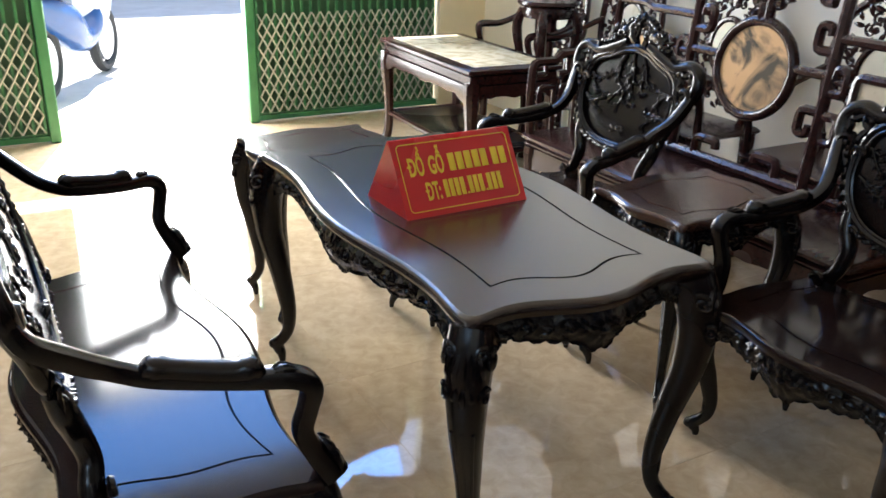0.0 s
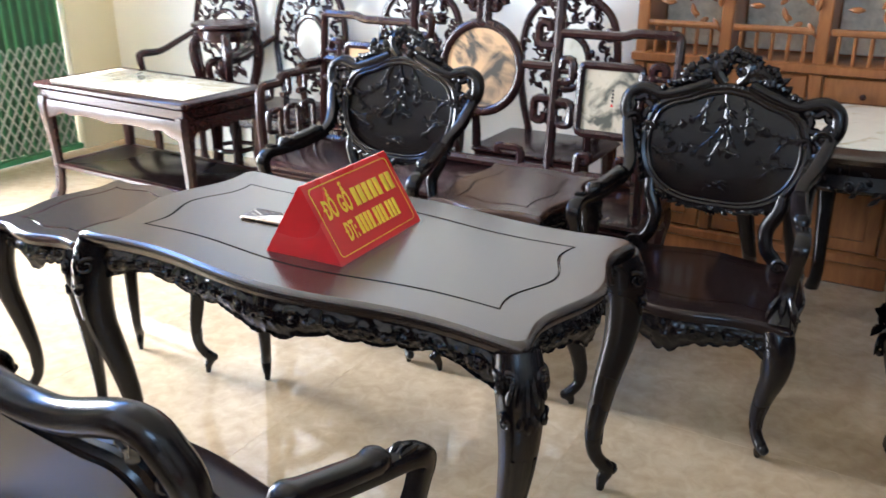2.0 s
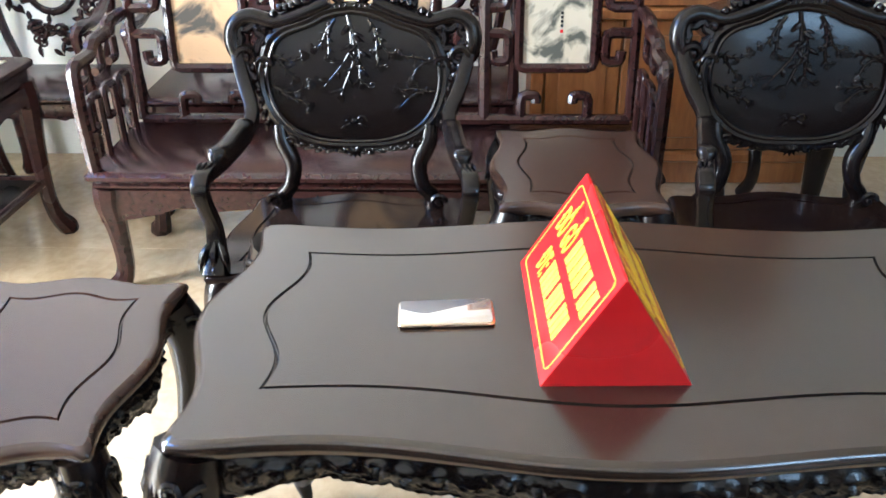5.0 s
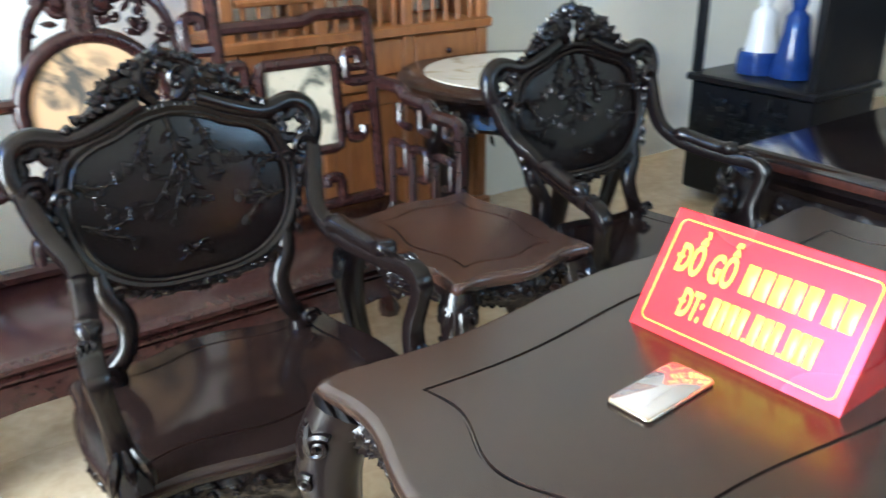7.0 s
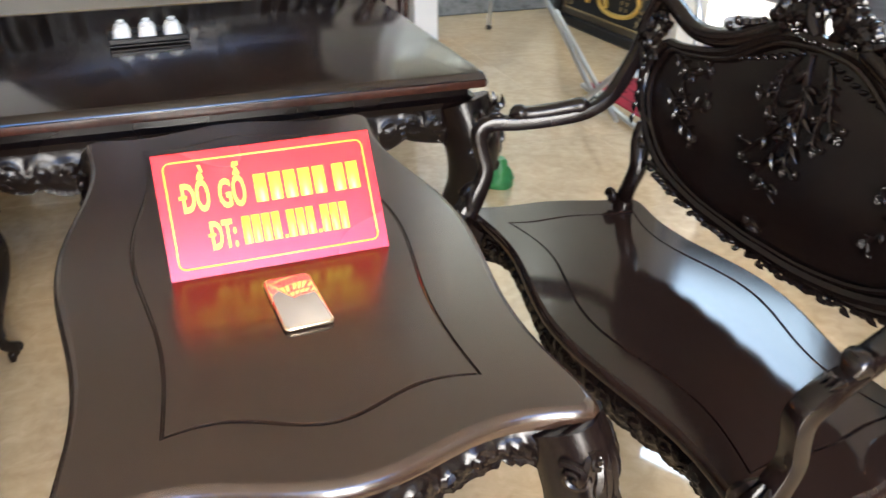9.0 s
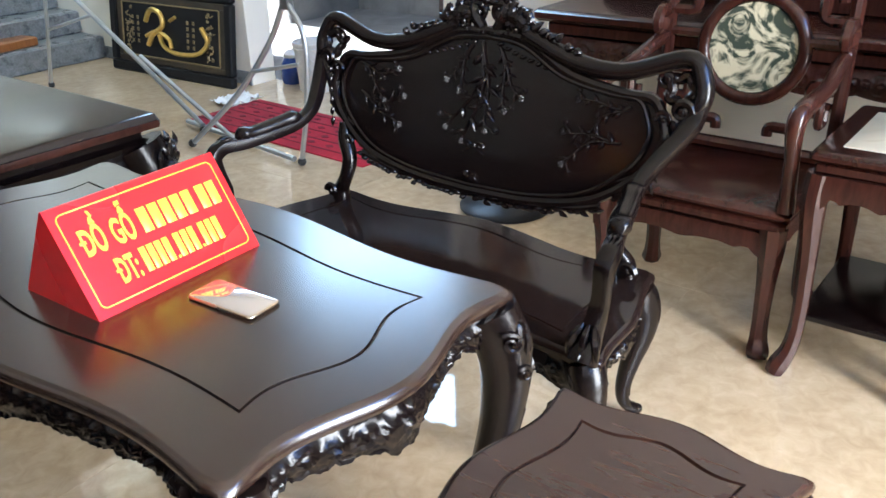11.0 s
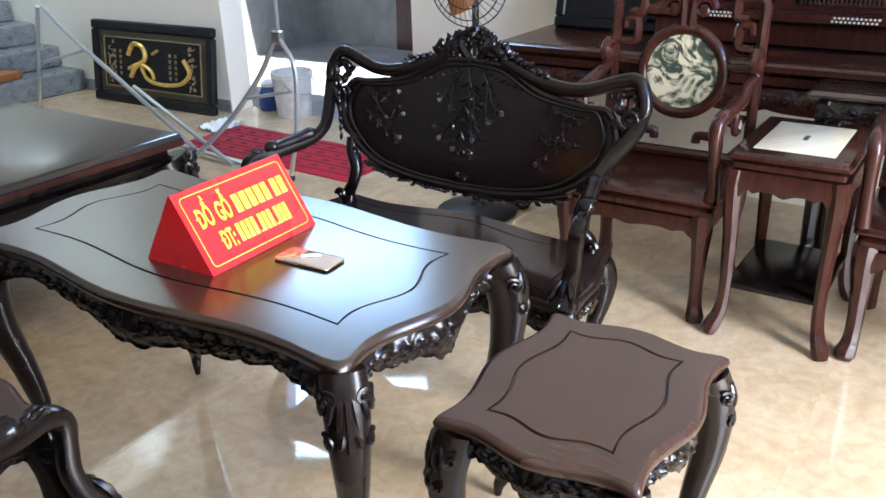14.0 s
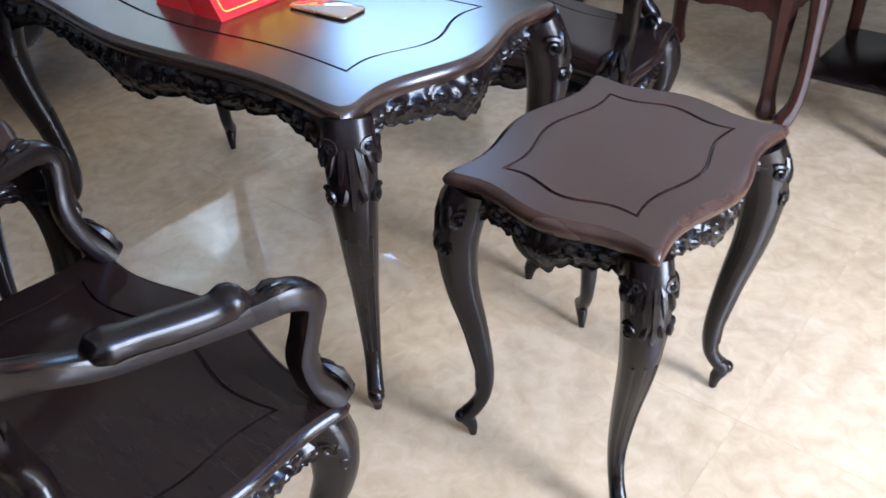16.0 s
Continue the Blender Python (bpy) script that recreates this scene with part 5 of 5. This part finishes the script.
# ---- south end: altar cabinet, glass case, stair, picture ----
cs = thing("altar_cabinet", pose(0.08, -3.55, 0), "dark carved altar cabinet behind the day bed, its tall upper part unseen", "cabinet")
part("tabletop", Shape().box(-1.0, 1.0, -0.25, 0.25, 0.92, 0.96, 0.01), EBONY_TOP, cs)
part("frieze", Shape().box(-0.97, 0.97, -0.22, 0.22, 0.70, 0.919, 0.01), EBONY, cs)
part("apron", apron([(0.97 - 1.94 * i / 60, 0.235) for i in range(61)], 0.70, 0.22, 90, centre=0.4), EBONY, cs, "deep carved openwork apron")
tagged(part("frieze_carving", foliage_lump(Shape(), (0, 0.232, 0.77), (1, 0, 0), (0, 0, 1), (0, 1, 0), 0.93, 0.10, 220, 91, 0.05), EBONY, cs), kind="stuff")
for sx in (-1, 1):
    for y in (-0.2, 0.2):
        part("leg", cabriole(Shape(), sx * 0.92, y, 0.72, (sx, 1 if y > 0 else -1), 1.2), EBONY, cs)

# upper part stands out of view, added to darken what the polished bed mirrors
part("unseen_upper_body", Shape().box(-0.92, 0.92, -0.20, 0.16, 0.961, 2.25, 0.012), EBONY, cs)
part("cornice", Shape().box(-0.98, 0.98, -0.24, 0.22, 2.251, 2.32, 0.015), EBONY, cs)
for k in range(3):
    d = part("door", Shape().box(-0.86 + 0.58 * k, -0.30 + 0.58 * k, 0.161, 0.18, 1.02, 2.20, 0.008), EBONY_TOP, cs)
    part("door_panel", Shape().box(-0.79 + 0.58 * k, -0.37 + 0.58 * k, 0.181, 0.190, 1.10, 2.12, 0.006), EBONY, d)

gc = thing("glass_case", pose(1.50, -2.36, 0), "black framed glass display case with a lower cupboard", "cabinet")
part("cupboard", Shape().box(-0.30, 0.30, -0.24, 0.24, 0.04, 0.54, 0.008), BLACK, gc)
part("ledge", Shape().box(-0.32, 0.32, -0.26, 0.26, 0.54, 0.575, 0.008), BLACK, gc)
tagged(part("cupboard_carving", foliage_lump(Shape(), (0, 0.245, 0.40), (1, 0, 0), (0, 0, 1), (0, 1, 0), 0.26, 0.10, 50, 95, 0.045), BLACK, gc), kind="stuff")
for sx in (-1, 1):
    for y in (-0.225, 0.225):
        part("post", Shape().box(sx * 0.285 - 0.02, sx * 0.285 + 0.02, y - 0.02, y + 0.02, 0.575, 1.45, 0.005), BLACK, gc)
part("roof", Shape().box(-0.33, 0.33, -0.27, 0.27, 1.45, 1.53, 0.015), BLACK, gc)
part("side_panel", Shape().box(-0.305, -0.297, -0.205, 0.205, 0.575, 1.45, 0.002), BLACK, gc)
part("back_board", Shape().box(-0.265, 0.265, -0.235, -0.228, 0.575, 1.45, 0.002), PLASTER, gc)
for x, lab in ((1.60, "porcelain figure in white and cobalt blue robes in the glass case"), (1.44, "porcelain figure in cobalt blue robe in the glass case")):
    f = Shape().lathe([(0.02, 0.0), (0.085, 0.004), (0.09, 0.03), (0.07, 0.12), (0.055, 0.20), (0.05, 0.26), (0.028, 0.285), (0.036, 0.32), (0.03, 0.355), (0.008, 0.37)], 18)
    tagged(linked("figurine", f, BLUE if x < 1.5 else PORCELAIN), lab, "figurine", "porcelain figures in the case").matrix_world = pose(x, -2.32, 0.577)
tagged(linked("figurine_stand", Shape().lathe([(0.02, 0), (0.098, 0.002), (0.10, 0.05), (0.092, 0.10), (0.088, 0.10), (0.092, 0.05)], 18), BLUE), "cobalt blue glazed collar round a figure", "stand").matrix_world = pose(1.60, -2.32, 0.577)

for k in range(6):
    y1 = -4.78 - 0.28 * k
    if k < 4:
        structure("stair_step", Shape().box(WEST, -1.62, max(y1 - 0.5, SOUTH), y1, 0.165 * k, 0.165 * (k + 1), 0.012), GRANITE, "grey granite stair step")
pk = thing("wooden_box", pose(-2.12, -4.95, 0.166, 0, 0, 8), "flat orange wooden box on the lowest granite step", "box")
part("body", Shape().box(-0.26, 0.26, -0.10, 0.10, 0, 0.06, 0.006), ORANGE, pk)

pc = thing("framed_panel", pose(-2.70, -3.77, 0.0, 0, 0, 92) @ pose(0, 0, 0, -8, 0, 0), "black and gilt framed calligraphy panel leaning on the wall", "picture")
w2, h2 = 0.64, 0.60
for x0, x1, z0, z1 in ((-w2, w2, 0, 0.07), (-w2, w2, h2 - 0.07, h2), (-w2, -w2 + 0.07, 0.07, h2 - 0.07), (w2 - 0.07, w2, 0.07, h2 - 0.07)):
    part("frame_bar", Shape().box(x0, x1, -0.025, 0.025, z0, z1, 0.010), BLACK, pc)
part("inner_board", Shape().box(-w2 + 0.07, w2 - 0.07, -0.002, 0.018, 0.07, h2 - 0.07, 0.002), BLACK, pc)
b = Shape()
bent(b, [(-w2 + 0.13, -0.008, 0.12), (w2 - 0.13, -0.008, 0.12), (w2 - 0.13, -0.008, h2 - 0.12), (-w2 + 0.13, -0.008, h2 - 0.12), (-w2 + 0.13, -0.008, 0.12)], 0.006, 5)
part("inner_moulding", b, FADED_GILT, pc)
g = Shape()
g.tube(curve([(0.34, -0.012, 0.36), (0.40, -0.014, 0.27), (0.30, -0.014, 0.19), (0.10, -0.014, 0.17), (-0.04, -0.014, 0.20), (-0.10, -0.014, 0.28)], 6), 0.016, 6)
g.tube(curve([(-0.24, -0.014, 0.36), (-0.18, -0.014, 0.44), (-0.08, -0.014, 0.42), (-0.06, -0.014, 0.34), (-0.16, -0.014, 0.28), (-0.22, -0.014, 0.20)], 6), 0.018, 6)
g.tube(curve([(-0.24, -0.014, 0.26), (-0.12, -0.014, 0.30), (0.0, -0.014, 0.26), (0.03, -0.014, 0.20)], 6), 0.014, 6)
g.tube([(0.02, -0.014, 0.38), (0.08, -0.014, 0.41)], 0.012, 6)
part("gilt_flourish", g, GOLD, pc, "gilt brush flourish")
for x in (-0.40, -0.34, 0.19, 0.25):
    for z in (0.22, 0.26, 0.30, 0.34, 0.38):
        part("bar", Shape().box(x - 0.012, x + 0.012, -0.006, -0.0015, z - 0.012, z + 0.012, 0.002), FADED_GILT, pc)
for x0, x1, z0, z1 in ((-w2 + 0.075, w2 - 0.075, 0.075, 0.112), (-w2 + 0.075, w2 - 0.075, h2 - 0.112, h2 - 0.075), (-w2 + 0.075, -w2 + 0.122, 0.114, h2 - 0.114), (w2 - 0.122, w2 - 0.075, 0.114, h2 - 0.114)):
    part("border_band", Shape().box(x0, x1, -0.008, -0.0025, z0, z1, 0.002), OLIVE, pc)
tagged(part("border_scrollwork", foliage_lump(foliage_lump(Shape(), (-0.44, -0.004, 0.30), (1, 0, 0), (0, 0, 1), (0, -1, 0), 0.03, 0.15, 40, 61, 0.022), (0.42, -0.004, 0.30), (1, 0, 0), (0, 0, 1), (0, -1, 0), 0.03, 0.15, 40, 62, 0.022), FADED_GILT, pc), kind="stuff")

# ---- folding rack, carpet, pail, paper, fan, bag ----
rk = thing("folding_rack", pose(0, 0, 0), "grey metal folding rack with splayed tube legs", "rack")


def rod(points, r=0.0125, mtl=None, parent=rk, name="tube"):
    return part(name, Shape().tube(points, r, 8), mtl or ALU, parent)


rod(curve([(-1.91, -1.66, 0.03), (-1.90, -1.58, 0.30), (-1.90, -1.55, 0.62), (-1.92, -1.66, 0.77)], 5))
rod(curve([(-1.93, -1.69, 0.77), (-1.93, -1.83, 0.56), (-1.88, -2.05, 0.30), (-1.80, -2.36, 0.02)], 5), 0.014)
rod([(-1.90, -1.60, 0.50), (-1.90, -1.92, 0.43)], 0.010)
rod([(-1.92, -1.66, 0.76), (-1.95, -1.68, 1.25)], 0.011)
rod([(-1.90, -1.70, 0.03), (-2.03, -2.70, 0.03)], 0.014)
rod(curve([(-2.0, -3.82, 0.82), (-2.0, -3.60, 0.66), (-2.0, -3.02, 0.33), (-1.98, -2.50, 0.05)], 5), 0.014)
rod([(-1.99, -2.99, 0.37), (-1.89, -2.08, 0.035)], 0.0125)
rod([(-2.0, -3.86, 0.80), (-2.09, -4.25, 0.03)], 0.0125)
rod([(-2.03, -4.0, 0.42), (-2.0, -3.42, 0.56)], 0.010)
for p in ((-1.91, -1.66), (-1.80, -2.36), (-1.98, -2.50), (-2.09, -4.25)):
    part("rubber_foot", Shape().blob((*p, 0.022), (0.022, 0.022, 0.022), n=8, k=5), RUBBER, rk)
part("hinge", Shape().box(-1.945, -1.905, -1.70, -1.64, 0.735, 0.80, 0.006), STEEL, rk)

cp = thing("carpet_runner", pose(-2.33, -2.08, 0.0, 0, 0, -2), "red carpet runner with dark lozenge weave on the floor", "carpet")
part("ground_weave", Shape().box(-0.26, 0.26, -0.70, 0.70, 0.0, 0.010, 0.003), CARPET, cp)
for k in range(5):
    part("woven_stripe", Shape().box(-0.215 + 0.1 * k, -0.203 + 0.1 * k, -0.70, 0.70, 0.0105, 0.0125, 0.0005), CARPET_D, cp)
for j in range(10):
    for k in range(4):
        q = Shape().add([(-0.02, 0, 0), (0, -0.03, 0), (0.02, 0, 0), (0, 0.03, 0), (-0.02, 0, 0.002), (0, -0.03, 0.002), (0.02, 0, 0.002), (0, 0.03, 0.002)], [(3, 2, 1, 0), (4, 5, 6, 7), (0, 1, 5, 4), (1, 2, 6, 5), (2, 3, 7, 6), (3, 0, 4, 7)], pose(-0.159 + 0.1 * k, -0.62 + 0.138 * j, 0.0102))
        part("woven_lozenge", q, CARPET_D, cp)

pl = thing("paint_pail", pose(-3.02, -2.66, -0.012), "white stained plastic pail standing in the doorway", "pail")
part("body", Shape().lathe([(0.02, 0.0), (0.115, 0.0), (0.12, 0.01), (0.138, 0.30), (0.145, 0.302), (0.145, 0.318), (0.136, 0.32), (0.116, 0.02), (0.02, 0.015)], 28), PAIL, pl)
part("rim", Shape().tube([(0.142 * math.cos(2 * math.pi * i / 28), 0.142 * math.sin(2 * math.pi * i / 28), 0.285) for i in range(29)], 0.006, 6), PAIL, pl)
part("handle", Shape().tube([(0.145 * math.cos(a), 0.05 + 0.09 * math.sin(a), 0.27 - 0.10 * math.sin(a)) for a in (math.pi * i / 14 for i in range(15))], 0.004, 6), STEEL, pl)
jr = thing("blue_jar", pose(-3.06, -2.93, -0.012), "dark blue lidded jar beside the pail", "jar")
part("body", Shape().lathe([(0.02, 0), (0.07, 0.0), (0.085, 0.05), (0.075, 0.14), (0.05, 0.18), (0.02, 0.18)], 20), BLUE, jr)
part("lid", Shape().lathe([(0.055, 0.18), (0.058, 0.20), (0.03, 0.225), (0.01, 0.23)], 20), PORCELAIN, jr)

pp = thing("crumpled_sheet", pose(-2.52, -2.86, 0.0), "white crumpled plastic sheet lying at the carpet's end", "sheet")
s = Shape()
n = 14
s.add([(0.26 * (i / n - 0.5) * (1 + 0.3 * noise.noise((i * 0.5, j * 0.3, 1))), 0.20 * (j / n - 0.5) * (1 + 0.3 * noise.noise((i * 0.3, j * 0.5, 4))), 0.012 + 0.05 * abs(noise.noise((i * 0.45, j * 0.45, 2)))) for j in range(n + 1) for i in range(n + 1)], [(j * (n + 1) + i, j * (n + 1) + i + 1, (j + 1) * (n + 1) + i + 1, (j + 1) * (n + 1) + i) for j in range(n) for i in range(n)])
part("sheet", s, PAPER, pp, smooth=80)
part("underside", Shape().box(-0.09, 0.09, -0.07, 0.07, 0.0, 0.014, 0.004), PAPER, pp)

bd = thing("wood_board", pose(-5.47, -3.0, -0.012, 0, -3, 0), "dark wooden board leaning in the court", "board")
part("panel", Shape().box(0.0, 0.03, -0.55, 1.6, 0, 2.4, 0.004), EBONY, bd)
part("lower_plank", Shape().box(0.031, 0.05, -0.55, 1.6, 0, 0.5, 0.004), BROWN, bd)

GREENBAG = mat("green_plastic", (0.03, 0.20, 0.06), 0.4, tone=0.25, scale=12)
bg = thing("green_bag", pose(-1.10, -1.62, 0) @ Matrix.Scale(0.72, 4), "bright green plastic bag on the floor by the day bed", "bag")
s = Shape()
s.loft([[((0.085 - 0.05 * (k / 8) ** 2) * (1 + 0.25 * noise.noise((math.cos(a) * 2, math.sin(a) * 2, k * 0.6))) * math.cos(a), (0.085 - 0.05 * (k / 8) ** 2) * (1 + 0.25 * noise.noise((math.cos(a) * 2, math.sin(a) * 2, k * 0.6))) * math.sin(a), 0.02 * k) for a in (2 * math.pi * i / 18 for i in range(18))] for k in range(9)])
part("body", s, GREENBAG, bg)

fn = thing("pedestal_fan", pose(-2.02, -0.55, 0), "black pedestal fan standing behind the settee", "fan")
part("base", Shape().lathe([(0.02, 0.0), (0.19, 0.0), (0.195, 0.015), (0.17, 0.03), (0.04, 0.045), (0.03, 0.06), (0.02, 0.06)], 32), BLACK, fn)
part("pole", Shape().tube([(0, 0, 0.05), (0, 0, 1.0)], 0.016, 10), BLACK, fn)
part("motor", Shape().tube([(-0.12, 0, 1.08), (-0.05, 0, 1.08), (0.02, 0, 1.08)], [0.045, 0.06, 0.04], 14), BLACK, fn)
cage = Shape()
for rr2 in (0.06, 0.12, 0.17, 0.20):
    cage.tube([(0.06 + 0.05 * (1 - (rr2 / 0.2) ** 2), rr2 * math.cos(2 * math.pi * i / 36), 1.08 + rr2 * math.sin(2 * math.pi * i / 36)) for i in range(37)], 0.003, 5)
for k in range(36):
    a = 2 * math.pi * k / 36
    cage.tube([(0.06 + 0.05 * (1 - (q / 0.2) ** 2), q * math.cos(a), 1.08 + q * math.sin(a)) for q in (0.03, 0.1, 0.16, 0.20)], 0.0016, 4)
part("guard", cage, BLACK, fn)
for k in range(3):
    a = 2 * math.pi * k / 3
    s = Shape().leaf((0.04, 0.02 * math.cos(a), 1.08 + 0.02 * math.sin(a)), (0.05, math.cos(a), math.sin(a)), (1, 0.3, 0), 0.16, 0.13, 0.004)
    part("blade", s, ORANGE, fn)

# ---- altar table on the west wall ----
al = thing("altar_table", pose(-2.45, 1.05, 0), "long brown altar table with carved apron and inlaid beam", "table")
part("tabletop", Shape().box(-0.35, 0.33, -1.55, 1.75, 0.755, 0.80, 0.012), BROWN, al)
part("waist", Shape().box(-0.33, 0.30, -1.50, 1.70, 0.70, 0.754, 0.01), BROWN, al)
part("apron", apron([(0.30, -1.50 + 3.2 * i / 90) for i in range(91)], 0.70, 0.15, 120, centre=0.5), BROWN, al, "carved openwork apron")
for y in (-1.42, 1.62):
    for x in (-0.27, 0.25):
        part("leg", hoof_leg(Shape(), x, y, 0.70, 1 if x > 0 else -1, 1 if y > 0 else -1, 0.055), BROWN, al)
part("beam_body", Shape().box(-0.34, -0.02, -0.95, 1.75, 0.80, 1.42, 0.01), BROWN, al)
part("beam_lower", Shape().box(-0.34, 0.03, -0.98, 1.75, 0.90, 0.955, 0.014), BROWN, al, "rounded projecting beam")
part("beam_upper", Shape().box(-0.34, 0.03, -0.98, 1.75, 1.14, 1.19, 0.014), BROWN, al, "rounded projecting beam")
for k in range(5):
    y0 = -0.90 + 0.54 * k
    pn = part("panel", Shape().box(-0.019, -0.006, y0, y0 + 0.46, 0.975, 1.12, 0.006), EBONY, al)
    if k % 2 == 0:
        tagged(part("panel_carving", foliage_lump(Shape(), (0.0, y0 + 0.23, 1.047), (0, 1, 0), (0, 0, 1), (1, 0, 0), 0.20, 0.05, 60, 130 + k, 0.035), BROWN, pn), kind="stuff")
    else:
        lat = Shape()
        for i in range(24):
            for sg in (-1, 1):
                a, b = y0 + 0.015 + 0.0165 * i, 0.07 * sg
                lat.tube([(-0.003, a, 1.047 - b), (-0.003, a + 0.045, 1.047 + b)], 0.0032, 5)
        tagged(part("panel_lattice", lat, BROWN, pn, "diagonal lattice"), kind="stuff")
    for z in (0.929, 1.166):
        dots = Shape()
        for i in range(11):
            for dz in (-0.007, 0.007):
                dots.blob((0.031, y0 + 0.15 + 0.016 * i + (0.008 if dz > 0 else 0), z + dz), (0.0016, 0.0062, 0.0048), n=6)
        tagged(part("inlay", dots, INLAY, al, "pearl inlay in a dotted band"), kind="stuff")
st = thing("low_stand", pose(-2.05, 1.50, 0), "dark carved low altar stand behind the chairs", "stand")
part("tabletop", Shape().box(-0.16, 0.16, -0.62, 0.62, 0.73, 0.762, 0.012), EBONY_TOP, st)
part("apron", apron([(0.14, -0.58 + 1.16 * i / 40) for i in range(41)], 0.73, 0.13, 140), EBONY, st)
for y in (-0.55, 0.55):
    for x in (-0.11, 0.11):
        part("leg", hoof_leg(Shape(), x, y, 0.73, 1 if x > 0 else -1, 0.5, 0.04), EBONY, st)

pf = thing("inlaid_panel", pose(-2.60, -0.19, 0.801, 0, 0, 90) @ pose(0, 0, 0, -12, 0, 0), "black framed panel with silver inlay leaning above the altar table", "picture")
for x0, x1, z0, z1 in ((-0.26, 0.26, 0, 0.05), (-0.26, 0.26, 0.65, 0.70), (-0.26, -0.21, 0.05, 0.65), (0.21, 0.26, 0.05, 0.65)):
    part("frame_bar", Shape().box(x0, x1, -0.02, 0.02, z0, z1, 0.008), BLACK, pf)
part("board", Shape().box(-0.21, 0.21, -0.002, 0.016, 0.05, 0.65, 0.002), BLACK, pf)
tagged(part("inlay_spray", foliage_lump(Shape(), (0, -0.004, 0.22), (1, 0, 0), (0, 0, 1), (0, -1, 0), 0.13, 0.05, 26, 150, 0.03), INLAY, pf), kind="stuff")

# ---- street gate and street ----


def folding_gate(m, width, label):
    """A green concertina gate: uprights, crossed lattice and a backing sheet."""
    t = thing("folding_gate", m, label, "gate", "street gates")
    n = int(width / 0.062)
    part("backing_sheet", Shape().box(0, width, 0.045, 0.05, 0.04, 2.5, 0.001), GATE_SHEET, t)
    part("end_post", Shape().box(-0.05, 0.012, -0.03, 0.05, 0.0, 2.6, 0.006), GATE, t)
    for i in range(n + 1):
        x = 0.03 + (width - 0.06) * i / n
        part("upright", Shape().box(x - 0.009, x + 0.009, -0.006, 0.010, 0.03, 2.6, 0.003), GATE, t)
    for z0 in (0.06, 0.98, 1.90):
        for k in range(6):
            za = z0 + 0.105 * k
            s = Shape()
            for i in range(n):
                xa, xb = 0.03 + (width - 0.06) * i / n, 0.03 + (width - 0.06) * (i + 1) / n
                s.tube([(xa, -0.012, za), (xb, -0.012, za + 0.105)], 0.006, 4)
                s.tube([(xa, -0.018, za + 0.105), (xb, -0.018, za)], 0.006, 4)
            tagged(part("lattice", s, LATTICE, t), "pale crossed lattice strips", kind="stuff")
    for z in (0.03, 2.58):
        part("rail", Shape().box(0, width, -0.02, 0.03, z - 0.02, z + 0.015, 0.003), GATE, t)
    return t


folding_gate(pose(0.60, NORTH - 0.05, 0), 1.33, "green folding lattice gate pushed to the wall side")
folding_gate(pose(-0.64, NORTH - 0.05, 0) @ pose(0, 0, 0, 0, 0, 180) @ Matrix.Diagonal((1, -1, 1, 1)), 1.30, "green folding lattice gate at the open street side")

HOUSE = mat("street_house_paint", (0.62, 0.48, 0.36), 0.85, tone=0.15, scale=2)
hs = thing("street_house", pose(0, 12.5, 0), "sunlit pale house across the street", "house")
part("wall", Shape().box(-9, 9, 0, 0.3, -0.04, 6.5, 0.01), HOUSE, hs)
part("roof", Shape().box(-9.3, 9.3, -0.6, 0.6, 6.5, 6.7, 0.02), GRANITE, hs)
for x in (-6.0, -2.6, 1.2, 4.6):
    w = part("window", Shape().box(x, x + 1.2, -0.05, -0.002, 0.9, 2.3, 0.01), WHITE, hs)
    part("pane", Shape().box(x + 0.08, x + 1.12, -0.06, -0.052, 0.98, 2.22, 0.003), GRANITE, w)
part("door", Shape().box(-0.7, 0.5, -0.05, -0.002, 0.0, 2.3, 0.01), ORANGE, hs)

MOTO = mat("blue_scooter_paint", (0.02, 0.07, 0.22), 0.25, tone=0.1, scale=5)
mb = thing("motor_scooter", pose(-0.25, 5.4, -0.04, 0, 0, 62), "blue and white motor scooter parked outside the gate", "scooter")
for x in (-0.6, 0.6):
    wheel = part("wheel", Shape().tube([(x + 0.24 * math.cos(2 * math.pi * i / 24), 0, 0.28 + 0.24 * math.sin(2 * math.pi * i / 24)) for i in range(25)], 0.042, 8), RUBBER, mb)
    part("rim", Shape().tube([(x, -0.03, 0.28), (x, 0.03, 0.28)], 0.18, 16), STEEL, wheel)
part("body", Shape().tube(curve([(0.50, 0, 0.62), (0.35, 0, 0.40), (0.05, 0, 0.36), (-0.25, 0, 0.52), (-0.75, 0, 0.68)], 5), blend([0.07, 0.10, 0.12, 0.16, 0.08], 5), 12), MOTO, mb)
part("seat", Shape().tube(curve([(0.05, 0, 0.74), (-0.2, 0, 0.77), (-0.55, 0, 0.80), (-0.72, 0, 0.80)], 4), blend([0.05, 0.10, 0.11, 0.05], 4), 10), RUBBER, mb)
part("front_shield", Shape().tube(curve([(0.36, 0, 0.35), (0.46, 0, 0.62), (0.40, 0, 0.92)], 5), blend([0.10, 0.17, 0.10], 5), 12, 0.5), WHITE, mb)
part("fork", Shape().tube([(0.60, 0.05, 0.28), (0.48, 0.05, 0.7), (0.38, 0.0, 0.98)], 0.025, 8), STEEL, mb)
part("handlebar", Shape().tube(curve([(0.28, -0.34, 1.02), (0.36, -0.15, 1.03), (0.38, 0, 1.0), (0.36, 0.15, 1.03), (0.28, 0.34, 1.02)], 4), 0.016, 8), STEEL, mb)
